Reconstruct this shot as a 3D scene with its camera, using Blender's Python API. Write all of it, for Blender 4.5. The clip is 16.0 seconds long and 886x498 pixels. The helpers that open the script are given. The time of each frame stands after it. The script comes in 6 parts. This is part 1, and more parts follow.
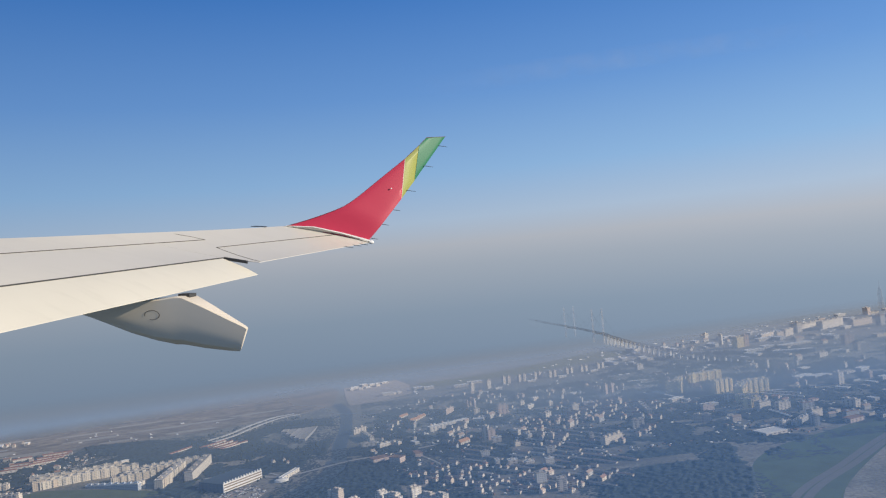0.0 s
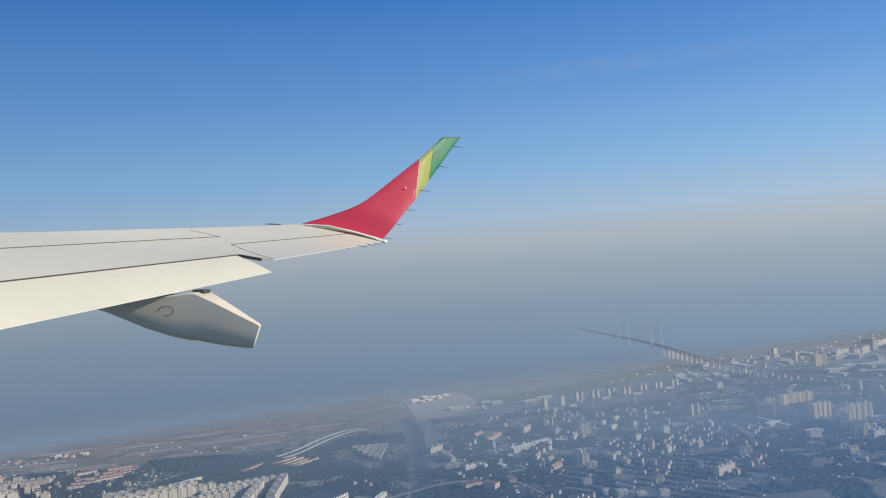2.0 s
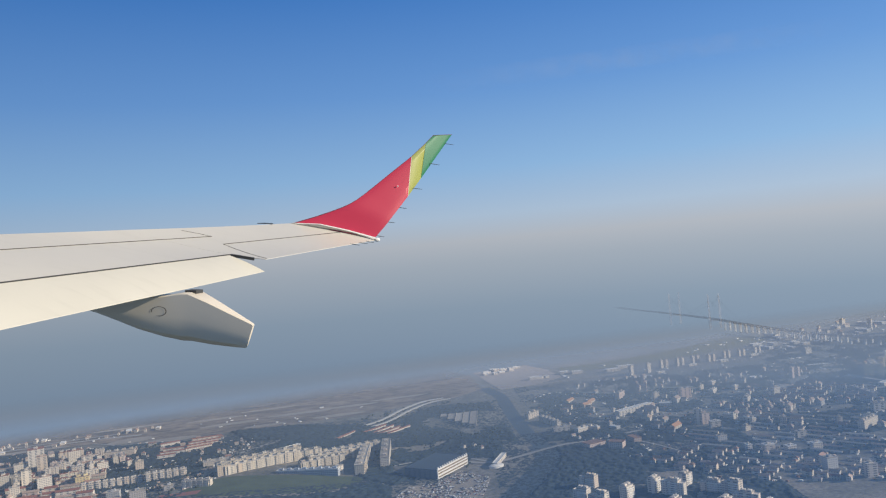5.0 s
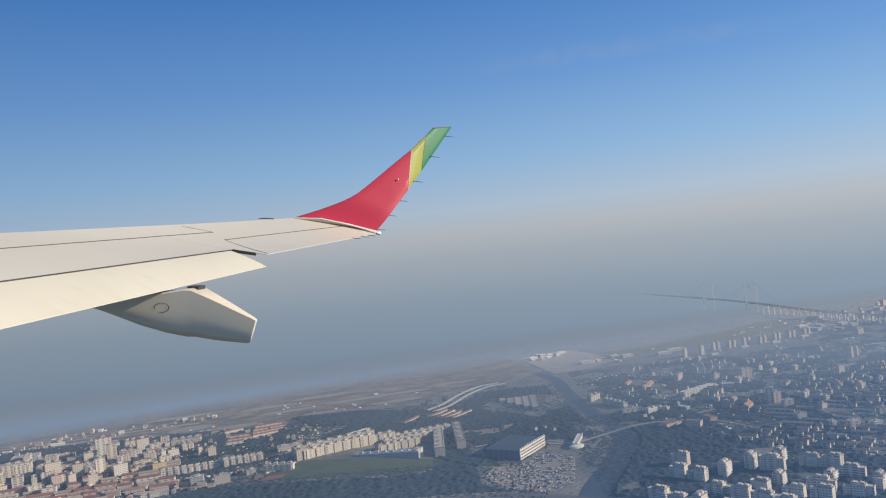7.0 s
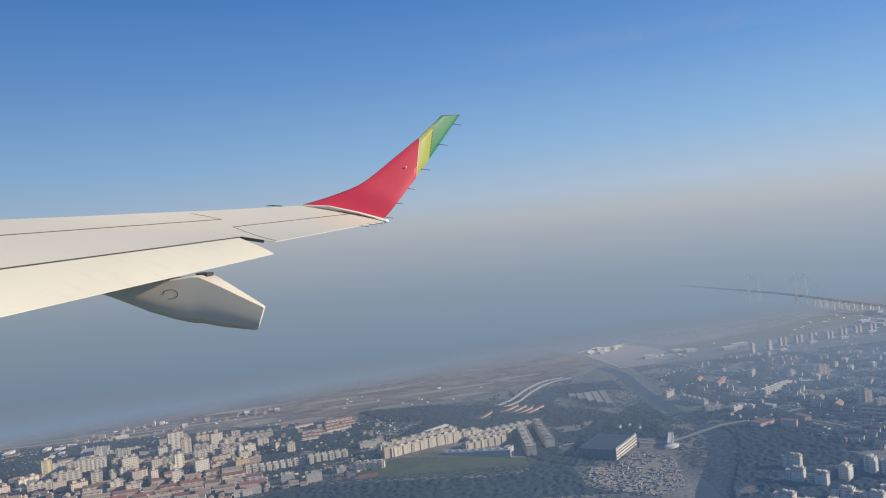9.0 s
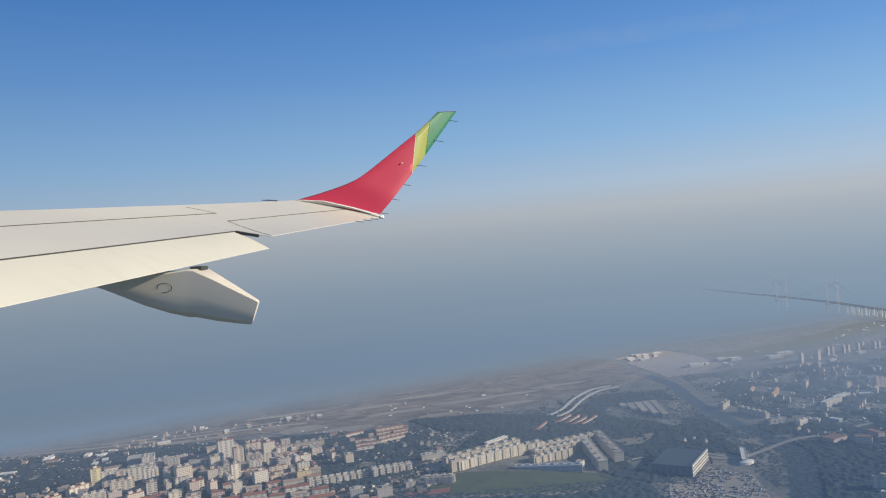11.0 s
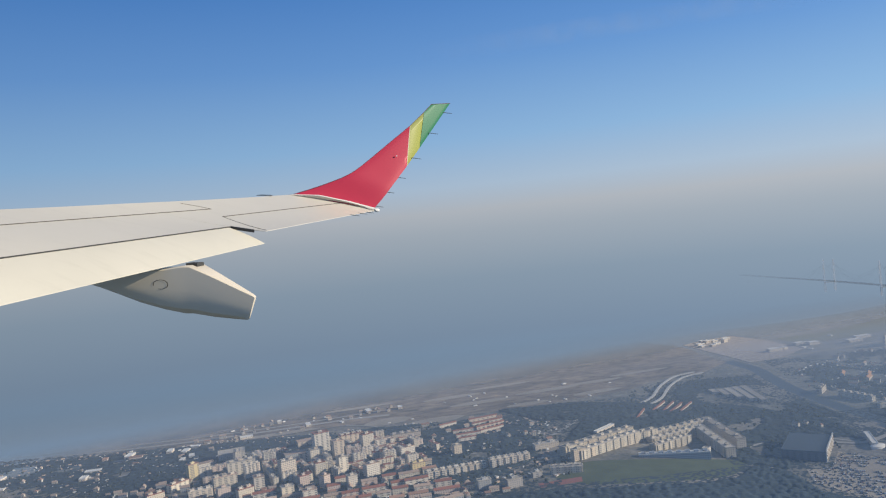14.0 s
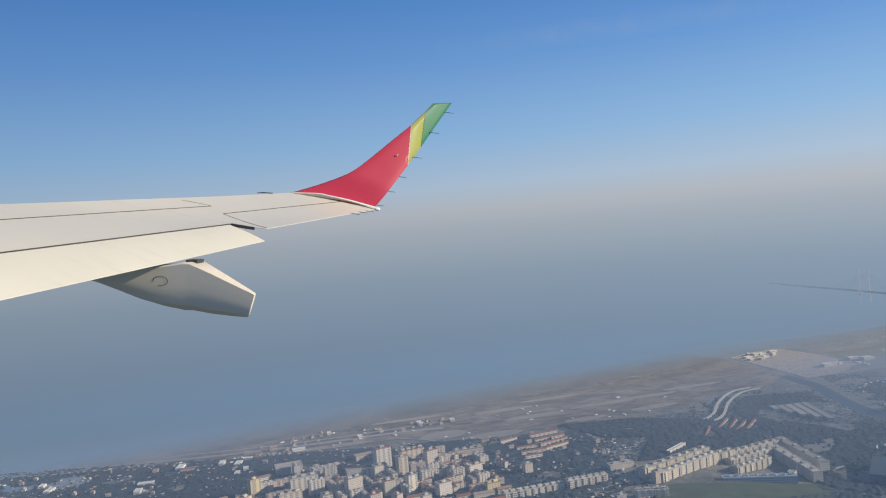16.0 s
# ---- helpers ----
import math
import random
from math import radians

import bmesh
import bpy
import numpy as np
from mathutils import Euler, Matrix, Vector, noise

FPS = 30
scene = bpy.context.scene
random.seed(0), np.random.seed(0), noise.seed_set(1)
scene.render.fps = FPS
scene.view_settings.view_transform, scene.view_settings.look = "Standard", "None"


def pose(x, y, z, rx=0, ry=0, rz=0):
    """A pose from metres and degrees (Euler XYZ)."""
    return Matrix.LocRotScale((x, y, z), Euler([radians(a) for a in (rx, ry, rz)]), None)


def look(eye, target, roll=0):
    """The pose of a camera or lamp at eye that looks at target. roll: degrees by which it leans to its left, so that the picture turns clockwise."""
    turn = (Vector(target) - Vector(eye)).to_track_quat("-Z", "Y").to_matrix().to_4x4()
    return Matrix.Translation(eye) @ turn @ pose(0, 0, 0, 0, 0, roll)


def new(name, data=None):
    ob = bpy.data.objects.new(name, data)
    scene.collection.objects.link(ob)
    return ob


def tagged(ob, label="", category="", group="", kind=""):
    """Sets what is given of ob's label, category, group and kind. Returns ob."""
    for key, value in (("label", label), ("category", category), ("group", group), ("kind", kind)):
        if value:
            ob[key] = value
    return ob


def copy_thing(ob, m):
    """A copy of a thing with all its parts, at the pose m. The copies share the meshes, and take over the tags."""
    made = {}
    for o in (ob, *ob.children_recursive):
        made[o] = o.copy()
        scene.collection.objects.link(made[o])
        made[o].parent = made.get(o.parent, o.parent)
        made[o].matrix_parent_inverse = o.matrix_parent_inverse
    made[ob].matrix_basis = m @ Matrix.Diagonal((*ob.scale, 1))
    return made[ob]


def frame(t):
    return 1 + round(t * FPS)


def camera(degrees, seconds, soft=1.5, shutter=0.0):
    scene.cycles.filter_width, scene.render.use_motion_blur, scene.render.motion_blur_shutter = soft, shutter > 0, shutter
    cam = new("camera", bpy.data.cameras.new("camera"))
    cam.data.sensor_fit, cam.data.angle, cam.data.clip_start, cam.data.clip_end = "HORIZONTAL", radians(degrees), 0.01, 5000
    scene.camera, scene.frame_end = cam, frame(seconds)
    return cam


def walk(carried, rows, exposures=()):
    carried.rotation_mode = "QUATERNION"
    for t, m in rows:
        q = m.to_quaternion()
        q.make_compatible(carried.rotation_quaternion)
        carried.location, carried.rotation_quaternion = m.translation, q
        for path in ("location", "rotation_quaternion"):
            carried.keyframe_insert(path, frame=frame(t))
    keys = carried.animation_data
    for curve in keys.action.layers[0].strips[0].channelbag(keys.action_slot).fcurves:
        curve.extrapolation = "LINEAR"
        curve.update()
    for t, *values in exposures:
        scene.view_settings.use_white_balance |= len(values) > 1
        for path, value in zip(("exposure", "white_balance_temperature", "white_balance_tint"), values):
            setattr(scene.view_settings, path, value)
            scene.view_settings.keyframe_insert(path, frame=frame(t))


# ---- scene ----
# The flight: the city stands at one hundredth of its size, so that the wing, which flies along, keeps its place before the eye.
CITY = 0.1        # of the plan below, whose unit is ten metres
cam = camera(59.9, 16.0, soft=1.2)
METRES, EYE, TILT, LEAN, TURN = 120.0 * CITY, 37.4 * CITY, 1.1, 5.9, 0.0
ROWS = [
    (0.0, -0.0249, 0.0710, -0.0218, -0.92, 0.26, -0.68),
    (0.5, -0.0635, 0.0880, -0.0200, -0.49, -0.03, -1.62),
    (1.0, -0.0970, 0.1061, -0.0054, -0.52, 0.09, -0.71),
    (1.5, -0.1281, 0.1253, 0.0074, -0.19, 0.59, -0.93),
    (2.0, -0.1571, 0.1413, -0.0043, 0.05, 0.27, -1.57),
    (2.5, -0.1887, 0.1573, -0.0319, -0.56, 0.78, -0.55),
    (3.0, -0.2244, 0.1729, -0.0543, -0.57, 0.83, -0.35),
    (3.5, -0.2555, 0.1894, -0.0570, -0.38, 0.34, -0.57),
    (4.0, -0.2851, 0.1996, -0.0700, -0.52, 0.81, -0.87),
    (6.5, -0.4222, 0.2010, -0.0909, -0.46, -1.18, -1.13),
    (7.0, -0.4485, 0.2046, -0.0965, -0.43, -0.44, -0.20),
    (7.5, -0.4758, 0.2102, -0.1019, -0.60, -0.38, -0.55),
    (8.0, -0.5052, 0.2165, -0.1105, -0.26, -1.70, -1.22),
    (8.5, -0.5368, 0.2236, -0.1061, -0.02, -1.19, -1.20),
    (9.0, -0.5651, 0.2315, -0.0891, 0.12, -1.33, -0.46),
    (11.5, -0.6962, 0.2635, -0.0760, -0.29, -1.59, -1.19),
    (12.0, -0.7247, 0.2671, -0.0773, -0.43, -1.41, -0.39),
    (12.5, -0.7516, 0.2710, -0.0861, -0.26, -1.15, -0.79),
    (13.0, -0.7788, 0.2771, -0.0886, -0.64, -2.37, -0.83),
    (13.5, -0.8049, 0.2821, -0.0912, -0.35, -1.93, -0.73),
    (14.0, -0.8312, 0.2895, -0.0878, -0.61, -2.15, -0.26),
    (14.5, -0.8578, 0.2961, -0.0814, -0.89, -1.86, -0.65),
    (15.0, -0.8847, 0.3036, -0.0713, -1.00, -1.80, -0.89),
    (15.5, -0.9112, 0.3099, -0.0722, -1.04, -1.90, -0.90),
    (16.0, -0.9351, 0.3175, -0.0703, -0.60, -2.18, -0.91),
]
walk(cam, [(t, pose(0, 0, EYE, TILT, LEAN, TURN) @ pose(METRES * x, METRES * y, METRES * z, 90 + pitch, roll, yaw)) for t, x, y, z, yaw, pitch, roll in ROWS],
     [(0.0, 0.45, 6580, 10), (0.5, 0.45, 6550, 10), (1.5, 0.44, 6400, 7), (2.5, 0.45, 6380, 5), (3.5, 0.46, 6440, 6), (4.0, 0.47, 6480, 7), (6.5, 0.49, 6800, 9), (7.5, 0.49, 6860, 8), (8.0, 0.49, 6880, 9), (9.0, 0.47, 6720, 8), (12.0, 0.46, 6620, 7), (16.0, 0.46, 6660, 8)])

# ---- light: hazy winter afternoon, sun low from the right ----
SUN_EL, SUN_AZ = 20.0, 98.5      # azimuth clockwise from +y
toward_sun = Vector((math.sin(radians(SUN_AZ)) * math.cos(radians(SUN_EL)), math.cos(radians(SUN_AZ)) * math.cos(radians(SUN_EL)), math.sin(radians(SUN_EL))))
sun = new("sun", bpy.data.lights.new("sun", "SUN"))
sun.data.energy, sun.data.angle, sun.data.color = 5.0, radians(0.6), (1.0, 0.89, 0.73)
sun.matrix_world = look((0, 0, 300), Vector((0, 0, 300)) - toward_sun)

world = bpy.data.worlds.new("hazy_sky")
scene.world = world
world.use_nodes = True
wn, wl = world.node_tree.nodes, world.node_tree.links
wn.clear()
w_out, w_bg = wn.new("ShaderNodeOutputWorld"), wn.new("ShaderNodeBackground")
sky = wn.new("ShaderNodeTexSky")
sky.sky_type, sky.sun_disc = "NISHITA", False
sky.sun_elevation, sky.sun_rotation = radians(SUN_EL), radians(SUN_AZ)
sky.air_density, sky.dust_density, sky.ozone_density, sky.altitude = 1.0, 1.5, 2.0, 300
sky_dim = wn.new("ShaderNodeMix")
sky_dim.data_type, sky_dim.blend_type = "RGBA", "MULTIPLY"
sky_dim.inputs["Factor"].default_value = 1.0
SKY_STRENGTH = 0.15
sky_dim.inputs["B"].default_value = (SKY_STRENGTH, SKY_STRENGTH, SKY_STRENGTH, 1)
wl.new(sky.outputs[0], sky_dim.inputs["A"])
# the haze that fills the lower sky and the river valley, by height above the horizon
w_dir, w_sep = wn.new("ShaderNodeTexCoord"), wn.new("ShaderNodeSeparateXYZ")
wl.new(w_dir.outputs["Generated"], w_sep.inputs[0])
w_map = wn.new("ShaderNodeMapRange")
w_map.inputs["From Min"].default_value, w_map.inputs["From Max"].default_value = -0.60, 0.45
wl.new(w_sep.outputs["Z"], w_map.inputs["Value"])
haze = wn.new("ShaderNodeValToRGB")
wl.new(w_map.outputs[0], haze.inputs[0])


def srgb(r, g, b):
    return tuple((c / 255 / 12.92) if c / 255 <= 0.04045 else ((c / 255 + 0.055) / 1.055) ** 2.4 for c in (r, g, b)) + (1.0,)


HAZE = [(-0.60, srgb(96, 100, 100)), (-0.38, srgb(94, 114, 136)), (-0.30, srgb(94, 131, 178)), (-0.20, srgb(107, 133, 161)), (-0.13, srgb(114, 133, 156)), (-0.06, srgb(127, 144, 163)), (0.0, srgb(150, 160, 173)), (0.028, srgb(164, 170, 180)),
        (0.06, srgb(158, 177, 199)), (0.12, srgb(131, 168, 207)), (0.22, srgb(97, 142, 199)), (0.34, srgb(64, 116, 184)), (0.45, srgb(51, 102, 176))]
ramp = haze.color_ramp
while len(ramp.elements) < len(HAZE):
    ramp.elements.new(0.5)
for stop, (z, c) in zip(ramp.elements, HAZE):
    stop.position, stop.color = (z + 0.60) / 1.05, c
w_fade = wn.new("ShaderNodeMapRange")
w_fade.interpolation_type = "SMOOTHSTEP"
for key, value in (("From Min", 0.42), ("From Max", 0.75), ("To Min", 1.0), ("To Max", 0.0)):
    w_fade.inputs[key].default_value = value
wl.new(w_sep.outputs["Z"], w_fade.inputs["Value"])
w_mix = wn.new("ShaderNodeMix")
w_mix.data_type = "RGBA"
wl.new(w_fade.outputs[0], w_mix.inputs["Factor"])
wl.new(sky_dim.outputs["Result"], w_mix.inputs["A"])
w_side = wn.new("ShaderNodeMapRange")
for key, value in (("From Min", -0.6), ("From Max", 0.6), ("To Min", 0.97), ("To Max", 1.23)):
    w_side.inputs[key].default_value = value
wl.new(w_sep.outputs["X"], w_side.inputs["Value"])
w_glow = wn.new("ShaderNodeMix")
w_glow.data_type, w_glow.blend_type = "RGBA", "MULTIPLY"
w_glow.inputs["Factor"].default_value = 1.0
wl.new(haze.outputs[0], w_glow.inputs["A"])
wl.new(w_side.outputs[0], w_glow.inputs["B"])
wl.new(w_glow.outputs["Result"], w_mix.inputs["B"])
wl.new(w_mix.outputs["Result"], w_bg.inputs["Color"])
w_bg.inputs["Strength"].default_value = 0.732
wl.new(w_bg.outputs[0], w_out.inputs[0])


# ---- materials ----
def node_mat(name):
    m = bpy.data.materials.new(name)
    m.use_nodes = True
    nt = m.node_tree
    b = nt.nodes["Principled BSDF"]
    return m, nt, b


def link(nt, a, b):
    nt.links.new(a, b)


def math_node(nt, op, a, b=None, c=None):
    n = nt.nodes.new("ShaderNodeMath")
    n.operation = op
    for i, v in enumerate((a, b, c)):
        if v is None:
            continue
        if isinstance(v, (int, float)):
            n.inputs[i].default_value = v
        else:
            nt.links.new(v, n.inputs[i])
    return n.outputs[0]


def plan_place(nt):
    """The place in the units of the town's plan."""
    g, k = nt.nodes.new("ShaderNodeNewGeometry"), nt.nodes.new("ShaderNodeVectorMath")
    k.operation = "SCALE"
    k.inputs["Scale"].default_value = 1.0 / CITY
    nt.links.new(g.outputs["Position"], k.inputs[0])
    return k.outputs[0]


def noise_node(nt, scale, detail=4.0, rough=0.6, coord="Object"):
    tc = nt.nodes.new("ShaderNodeTexCoord")
    n = nt.nodes.new("ShaderNodeTexNoise")
    n.inputs["Scale"].default_value, n.inputs["Detail"].default_value, n.inputs["Roughness"].default_value = scale, detail, rough
    if coord == "World":
        nt.links.new(plan_place(nt), n.inputs["Vector"])
    else:
        nt.links.new(tc.outputs[coord], n.inputs["Vector"])
    return n.outputs["Fac"]


def mix_colour(nt, fac, a, b, blend="MIX"):
    n = nt.nodes.new("ShaderNodeMix")
    n.data_type, n.blend_type = "RGBA", blend
    for key, v in (("Factor", fac), ("A", a), ("B", b)):
        s = n.inputs[key]
        if isinstance(v, (int, float)):
            s.default_value = v
        elif isinstance(v, tuple):
            s.default_value = v if len(v) == 4 else v + (1.0,)
        else:
            nt.links.new(v, s)
    return n.outputs["Result"]


def ramp_node(nt, fac, stops):
    n = nt.nodes.new("ShaderNodeValToRGB")
    while len(n.color_ramp.elements) < len(stops):
        n.color_ramp.elements.new(0.5)
    for e, (p, c) in zip(n.color_ramp.elements, stops):
        e.position, e.color = p, (c if len(c) == 4 else c + (1.0,))
    nt.links.new(fac, n.inputs[0])
    return n.outputs[0]


def bump_into(nt, b, height, strength=0.3, distance=0.05):
    n = nt.nodes.new("ShaderNodeBump")
    n.inputs["Strength"].default_value, n.inputs["Distance"].default_value = strength, distance
    nt.links.new(height, n.inputs["Height"])
    nt.links.new(n.outputs[0], b.inputs["Normal"])


def fade_as_mist(nt, near, far, start=105.0, end=285.0, shore=None, share=0.12):
    """Imitates mist: what stands further out over the valley turns see-through to the world's haze colour behind it."""
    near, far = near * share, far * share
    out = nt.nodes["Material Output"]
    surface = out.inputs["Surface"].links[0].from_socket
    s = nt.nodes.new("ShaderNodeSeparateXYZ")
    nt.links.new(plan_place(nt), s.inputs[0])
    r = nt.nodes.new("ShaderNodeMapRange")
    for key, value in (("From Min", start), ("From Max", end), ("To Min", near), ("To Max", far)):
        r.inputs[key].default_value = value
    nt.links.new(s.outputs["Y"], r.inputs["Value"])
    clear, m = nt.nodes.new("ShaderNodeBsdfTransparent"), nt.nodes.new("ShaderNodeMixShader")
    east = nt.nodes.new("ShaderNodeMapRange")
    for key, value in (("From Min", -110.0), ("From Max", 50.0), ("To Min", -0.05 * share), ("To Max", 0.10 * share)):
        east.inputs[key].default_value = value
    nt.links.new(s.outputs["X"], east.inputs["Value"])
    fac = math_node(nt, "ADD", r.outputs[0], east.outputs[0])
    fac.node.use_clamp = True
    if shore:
        # the surface clears fully towards the slanting shore line, as if in thicker mist
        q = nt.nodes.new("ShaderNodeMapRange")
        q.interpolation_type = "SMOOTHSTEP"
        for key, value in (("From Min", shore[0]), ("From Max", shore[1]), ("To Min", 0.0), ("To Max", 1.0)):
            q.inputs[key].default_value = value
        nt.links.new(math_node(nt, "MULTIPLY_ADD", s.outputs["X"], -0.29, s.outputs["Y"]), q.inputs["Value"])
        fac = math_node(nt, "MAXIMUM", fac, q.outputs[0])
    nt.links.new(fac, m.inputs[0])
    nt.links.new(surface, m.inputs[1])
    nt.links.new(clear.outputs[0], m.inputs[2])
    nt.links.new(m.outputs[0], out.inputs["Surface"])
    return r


def plain(name, colour, rough=0.8, vary=0.25, scale=3.0, mist=None, metal=0.0, per_object=0.0):
    m, nt, b = node_mat(name)
    n = noise_node(nt, scale, 5.0)
    c = mix_colour(nt, n, tuple(v * (1 - vary) for v in colour), tuple(min(1, v * (1 + vary)) for v in colour))
    if per_object:
        info = nt.nodes.new("ShaderNodeObjectInfo")
        k = math_node(nt, "MULTIPLY_ADD", info.outputs["Random"], 2 * per_object, 1 - per_object)
        c = mix_colour(nt, 1.0, c, k, "MULTIPLY")
    link(nt, c, b.inputs["Base Color"])
    b.inputs["Roughness"].default_value, b.inputs["Metallic"].default_value = rough, metal
    if mist:
        fade_as_mist(nt, *mist)
    return m


# how see-through buildings are made, near and far, in place of mist
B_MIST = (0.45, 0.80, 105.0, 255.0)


def facade(name, wall, glass=(0.15, 0.165, 0.19), storey=0.30, bay=0.36, band=0.0):
    """Rendered wall: on some buildings rows of windows, on others the shade of loggias painted flat in upright strips;
    band paints the floor edges paler.
    """
    m, nt, b = node_mat(name)
    g, s = nt.nodes.new("ShaderNodeNewGeometry"), nt.nodes.new("ShaderNodeSeparateXYZ")
    link(nt, plan_place(nt), s.inputs[0])
    cr, dot = nt.nodes.new("ShaderNodeVectorMath"), nt.nodes.new("ShaderNodeVectorMath")
    cr.operation, dot.operation = "CROSS_PRODUCT", "DOT_PRODUCT"
    cr.inputs[1].default_value = (0, 0, 1)
    link(nt, g.outputs["True Normal"], cr.inputs[0])
    link(nt, cr.outputs[0], dot.inputs[0])
    link(nt, plan_place(nt), dot.inputs[1])
    info = nt.nodes.new("ShaderNodeObjectInfo")
    dice = info.outputs["Random"]

    def share(v):
        return math_node(nt, "FRACT", math_node(nt, "ADD", v, 400.0))

    along = share(math_node(nt, "DIVIDE", dot.outputs["Value"], bay))
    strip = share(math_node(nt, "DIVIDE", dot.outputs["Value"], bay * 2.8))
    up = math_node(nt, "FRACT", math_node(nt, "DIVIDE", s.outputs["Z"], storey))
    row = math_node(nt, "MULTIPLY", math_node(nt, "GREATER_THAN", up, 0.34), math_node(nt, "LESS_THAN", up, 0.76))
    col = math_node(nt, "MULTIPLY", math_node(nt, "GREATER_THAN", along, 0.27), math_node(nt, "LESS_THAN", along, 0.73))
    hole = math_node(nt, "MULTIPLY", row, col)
    # dark strips painted for loggia shade; the wall itself stays flat
    loggia_shade = math_node(nt, "MULTIPLY", math_node(nt, "GREATER_THAN", strip, math_node(nt, "MULTIPLY_ADD", dice, 0.25, 0.40)), math_node(nt, "GREATER_THAN", up, 0.42))
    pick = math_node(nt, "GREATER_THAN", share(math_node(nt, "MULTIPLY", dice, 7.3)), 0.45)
    shade = math_node(nt, "ADD", math_node(nt, "MULTIPLY", hole, math_node(nt, "SUBTRACT", 1.0, pick)), math_node(nt, "MULTIPLY", loggia_shade, pick))
    k = math_node(nt, "MULTIPLY_ADD", dice, 0.30, 0.84)
    stain = noise_node(nt, 1.7, 6.0, coord="World")
    base = mix_colour(nt, stain, tuple(v * 0.88 for v in wall), tuple(min(1, v * 1.1) for v in wall))
    base = mix_colour(nt, 1.0, base, k, "MULTIPLY")
    if band:
        base = mix_colour(nt, math_node(nt, "LESS_THAN", up, band), tuple(v * 0.84 for v in wall), base)
    tint = share(math_node(nt, "MULTIPLY", dice, 13.7))
    base = mix_colour(nt, 1.0, base, ramp_node(nt, tint, [(0.0, (1.0, 0.96, 0.91)), (0.35, (1, 1, 1)), (0.7, (0.97, 0.97, 0.96)), (1.0, (0.94, 0.85, 0.79))]), "MULTIPLY")
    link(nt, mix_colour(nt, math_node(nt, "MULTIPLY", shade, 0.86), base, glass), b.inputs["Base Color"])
    link(nt, math_node(nt, "MULTIPLY_ADD", hole, -0.5, 0.85), b.inputs["Roughness"])
    fade_as_mist(nt, *B_MIST)
    return m


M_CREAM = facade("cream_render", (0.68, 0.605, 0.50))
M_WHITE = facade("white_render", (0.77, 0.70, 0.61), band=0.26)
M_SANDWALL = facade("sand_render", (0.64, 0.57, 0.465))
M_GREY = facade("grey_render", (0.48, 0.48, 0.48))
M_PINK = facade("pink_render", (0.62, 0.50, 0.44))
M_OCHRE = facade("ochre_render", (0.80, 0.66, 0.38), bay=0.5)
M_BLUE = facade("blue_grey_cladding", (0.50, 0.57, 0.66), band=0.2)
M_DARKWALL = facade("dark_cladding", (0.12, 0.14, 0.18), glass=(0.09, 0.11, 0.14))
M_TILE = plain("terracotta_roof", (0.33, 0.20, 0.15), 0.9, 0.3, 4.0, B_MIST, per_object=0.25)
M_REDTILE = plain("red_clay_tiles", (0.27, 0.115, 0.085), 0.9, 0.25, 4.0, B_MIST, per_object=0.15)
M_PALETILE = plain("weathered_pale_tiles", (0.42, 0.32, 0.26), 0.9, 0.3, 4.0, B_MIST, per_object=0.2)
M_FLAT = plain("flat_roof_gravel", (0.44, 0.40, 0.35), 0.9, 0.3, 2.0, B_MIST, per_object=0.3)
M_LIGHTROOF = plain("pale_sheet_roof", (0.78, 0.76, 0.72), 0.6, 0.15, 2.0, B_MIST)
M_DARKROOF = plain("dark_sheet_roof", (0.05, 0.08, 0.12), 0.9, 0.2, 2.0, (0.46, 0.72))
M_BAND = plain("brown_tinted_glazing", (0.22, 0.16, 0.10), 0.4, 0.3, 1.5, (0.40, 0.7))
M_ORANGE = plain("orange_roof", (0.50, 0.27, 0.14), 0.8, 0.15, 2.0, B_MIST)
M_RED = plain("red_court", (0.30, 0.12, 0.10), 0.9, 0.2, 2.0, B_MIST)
# the woods' leaf colour carries the blue of haze painted in
M_LEAF = plain("winter_foliage_with_haze_blue", (0.024, 0.044, 0.060), 0.9, 0.45, 0.12, (0.36, 0.92, 100.0, 215.0))
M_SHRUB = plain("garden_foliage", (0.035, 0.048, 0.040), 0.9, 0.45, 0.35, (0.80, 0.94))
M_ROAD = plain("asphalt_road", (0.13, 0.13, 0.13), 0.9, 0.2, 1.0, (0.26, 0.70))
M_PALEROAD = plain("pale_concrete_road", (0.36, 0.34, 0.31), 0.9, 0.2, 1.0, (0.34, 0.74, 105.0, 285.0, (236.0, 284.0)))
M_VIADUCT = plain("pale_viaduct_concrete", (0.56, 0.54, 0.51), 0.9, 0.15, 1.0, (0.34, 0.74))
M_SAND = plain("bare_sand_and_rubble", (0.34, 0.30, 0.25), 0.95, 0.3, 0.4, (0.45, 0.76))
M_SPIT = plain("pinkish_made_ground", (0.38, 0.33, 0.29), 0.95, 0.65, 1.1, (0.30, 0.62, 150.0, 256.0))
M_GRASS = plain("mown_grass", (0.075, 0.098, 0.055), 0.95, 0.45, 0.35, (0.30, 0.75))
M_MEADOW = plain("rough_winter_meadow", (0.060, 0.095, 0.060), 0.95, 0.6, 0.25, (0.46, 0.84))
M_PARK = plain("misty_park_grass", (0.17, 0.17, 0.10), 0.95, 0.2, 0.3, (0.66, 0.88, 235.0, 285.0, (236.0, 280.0)))


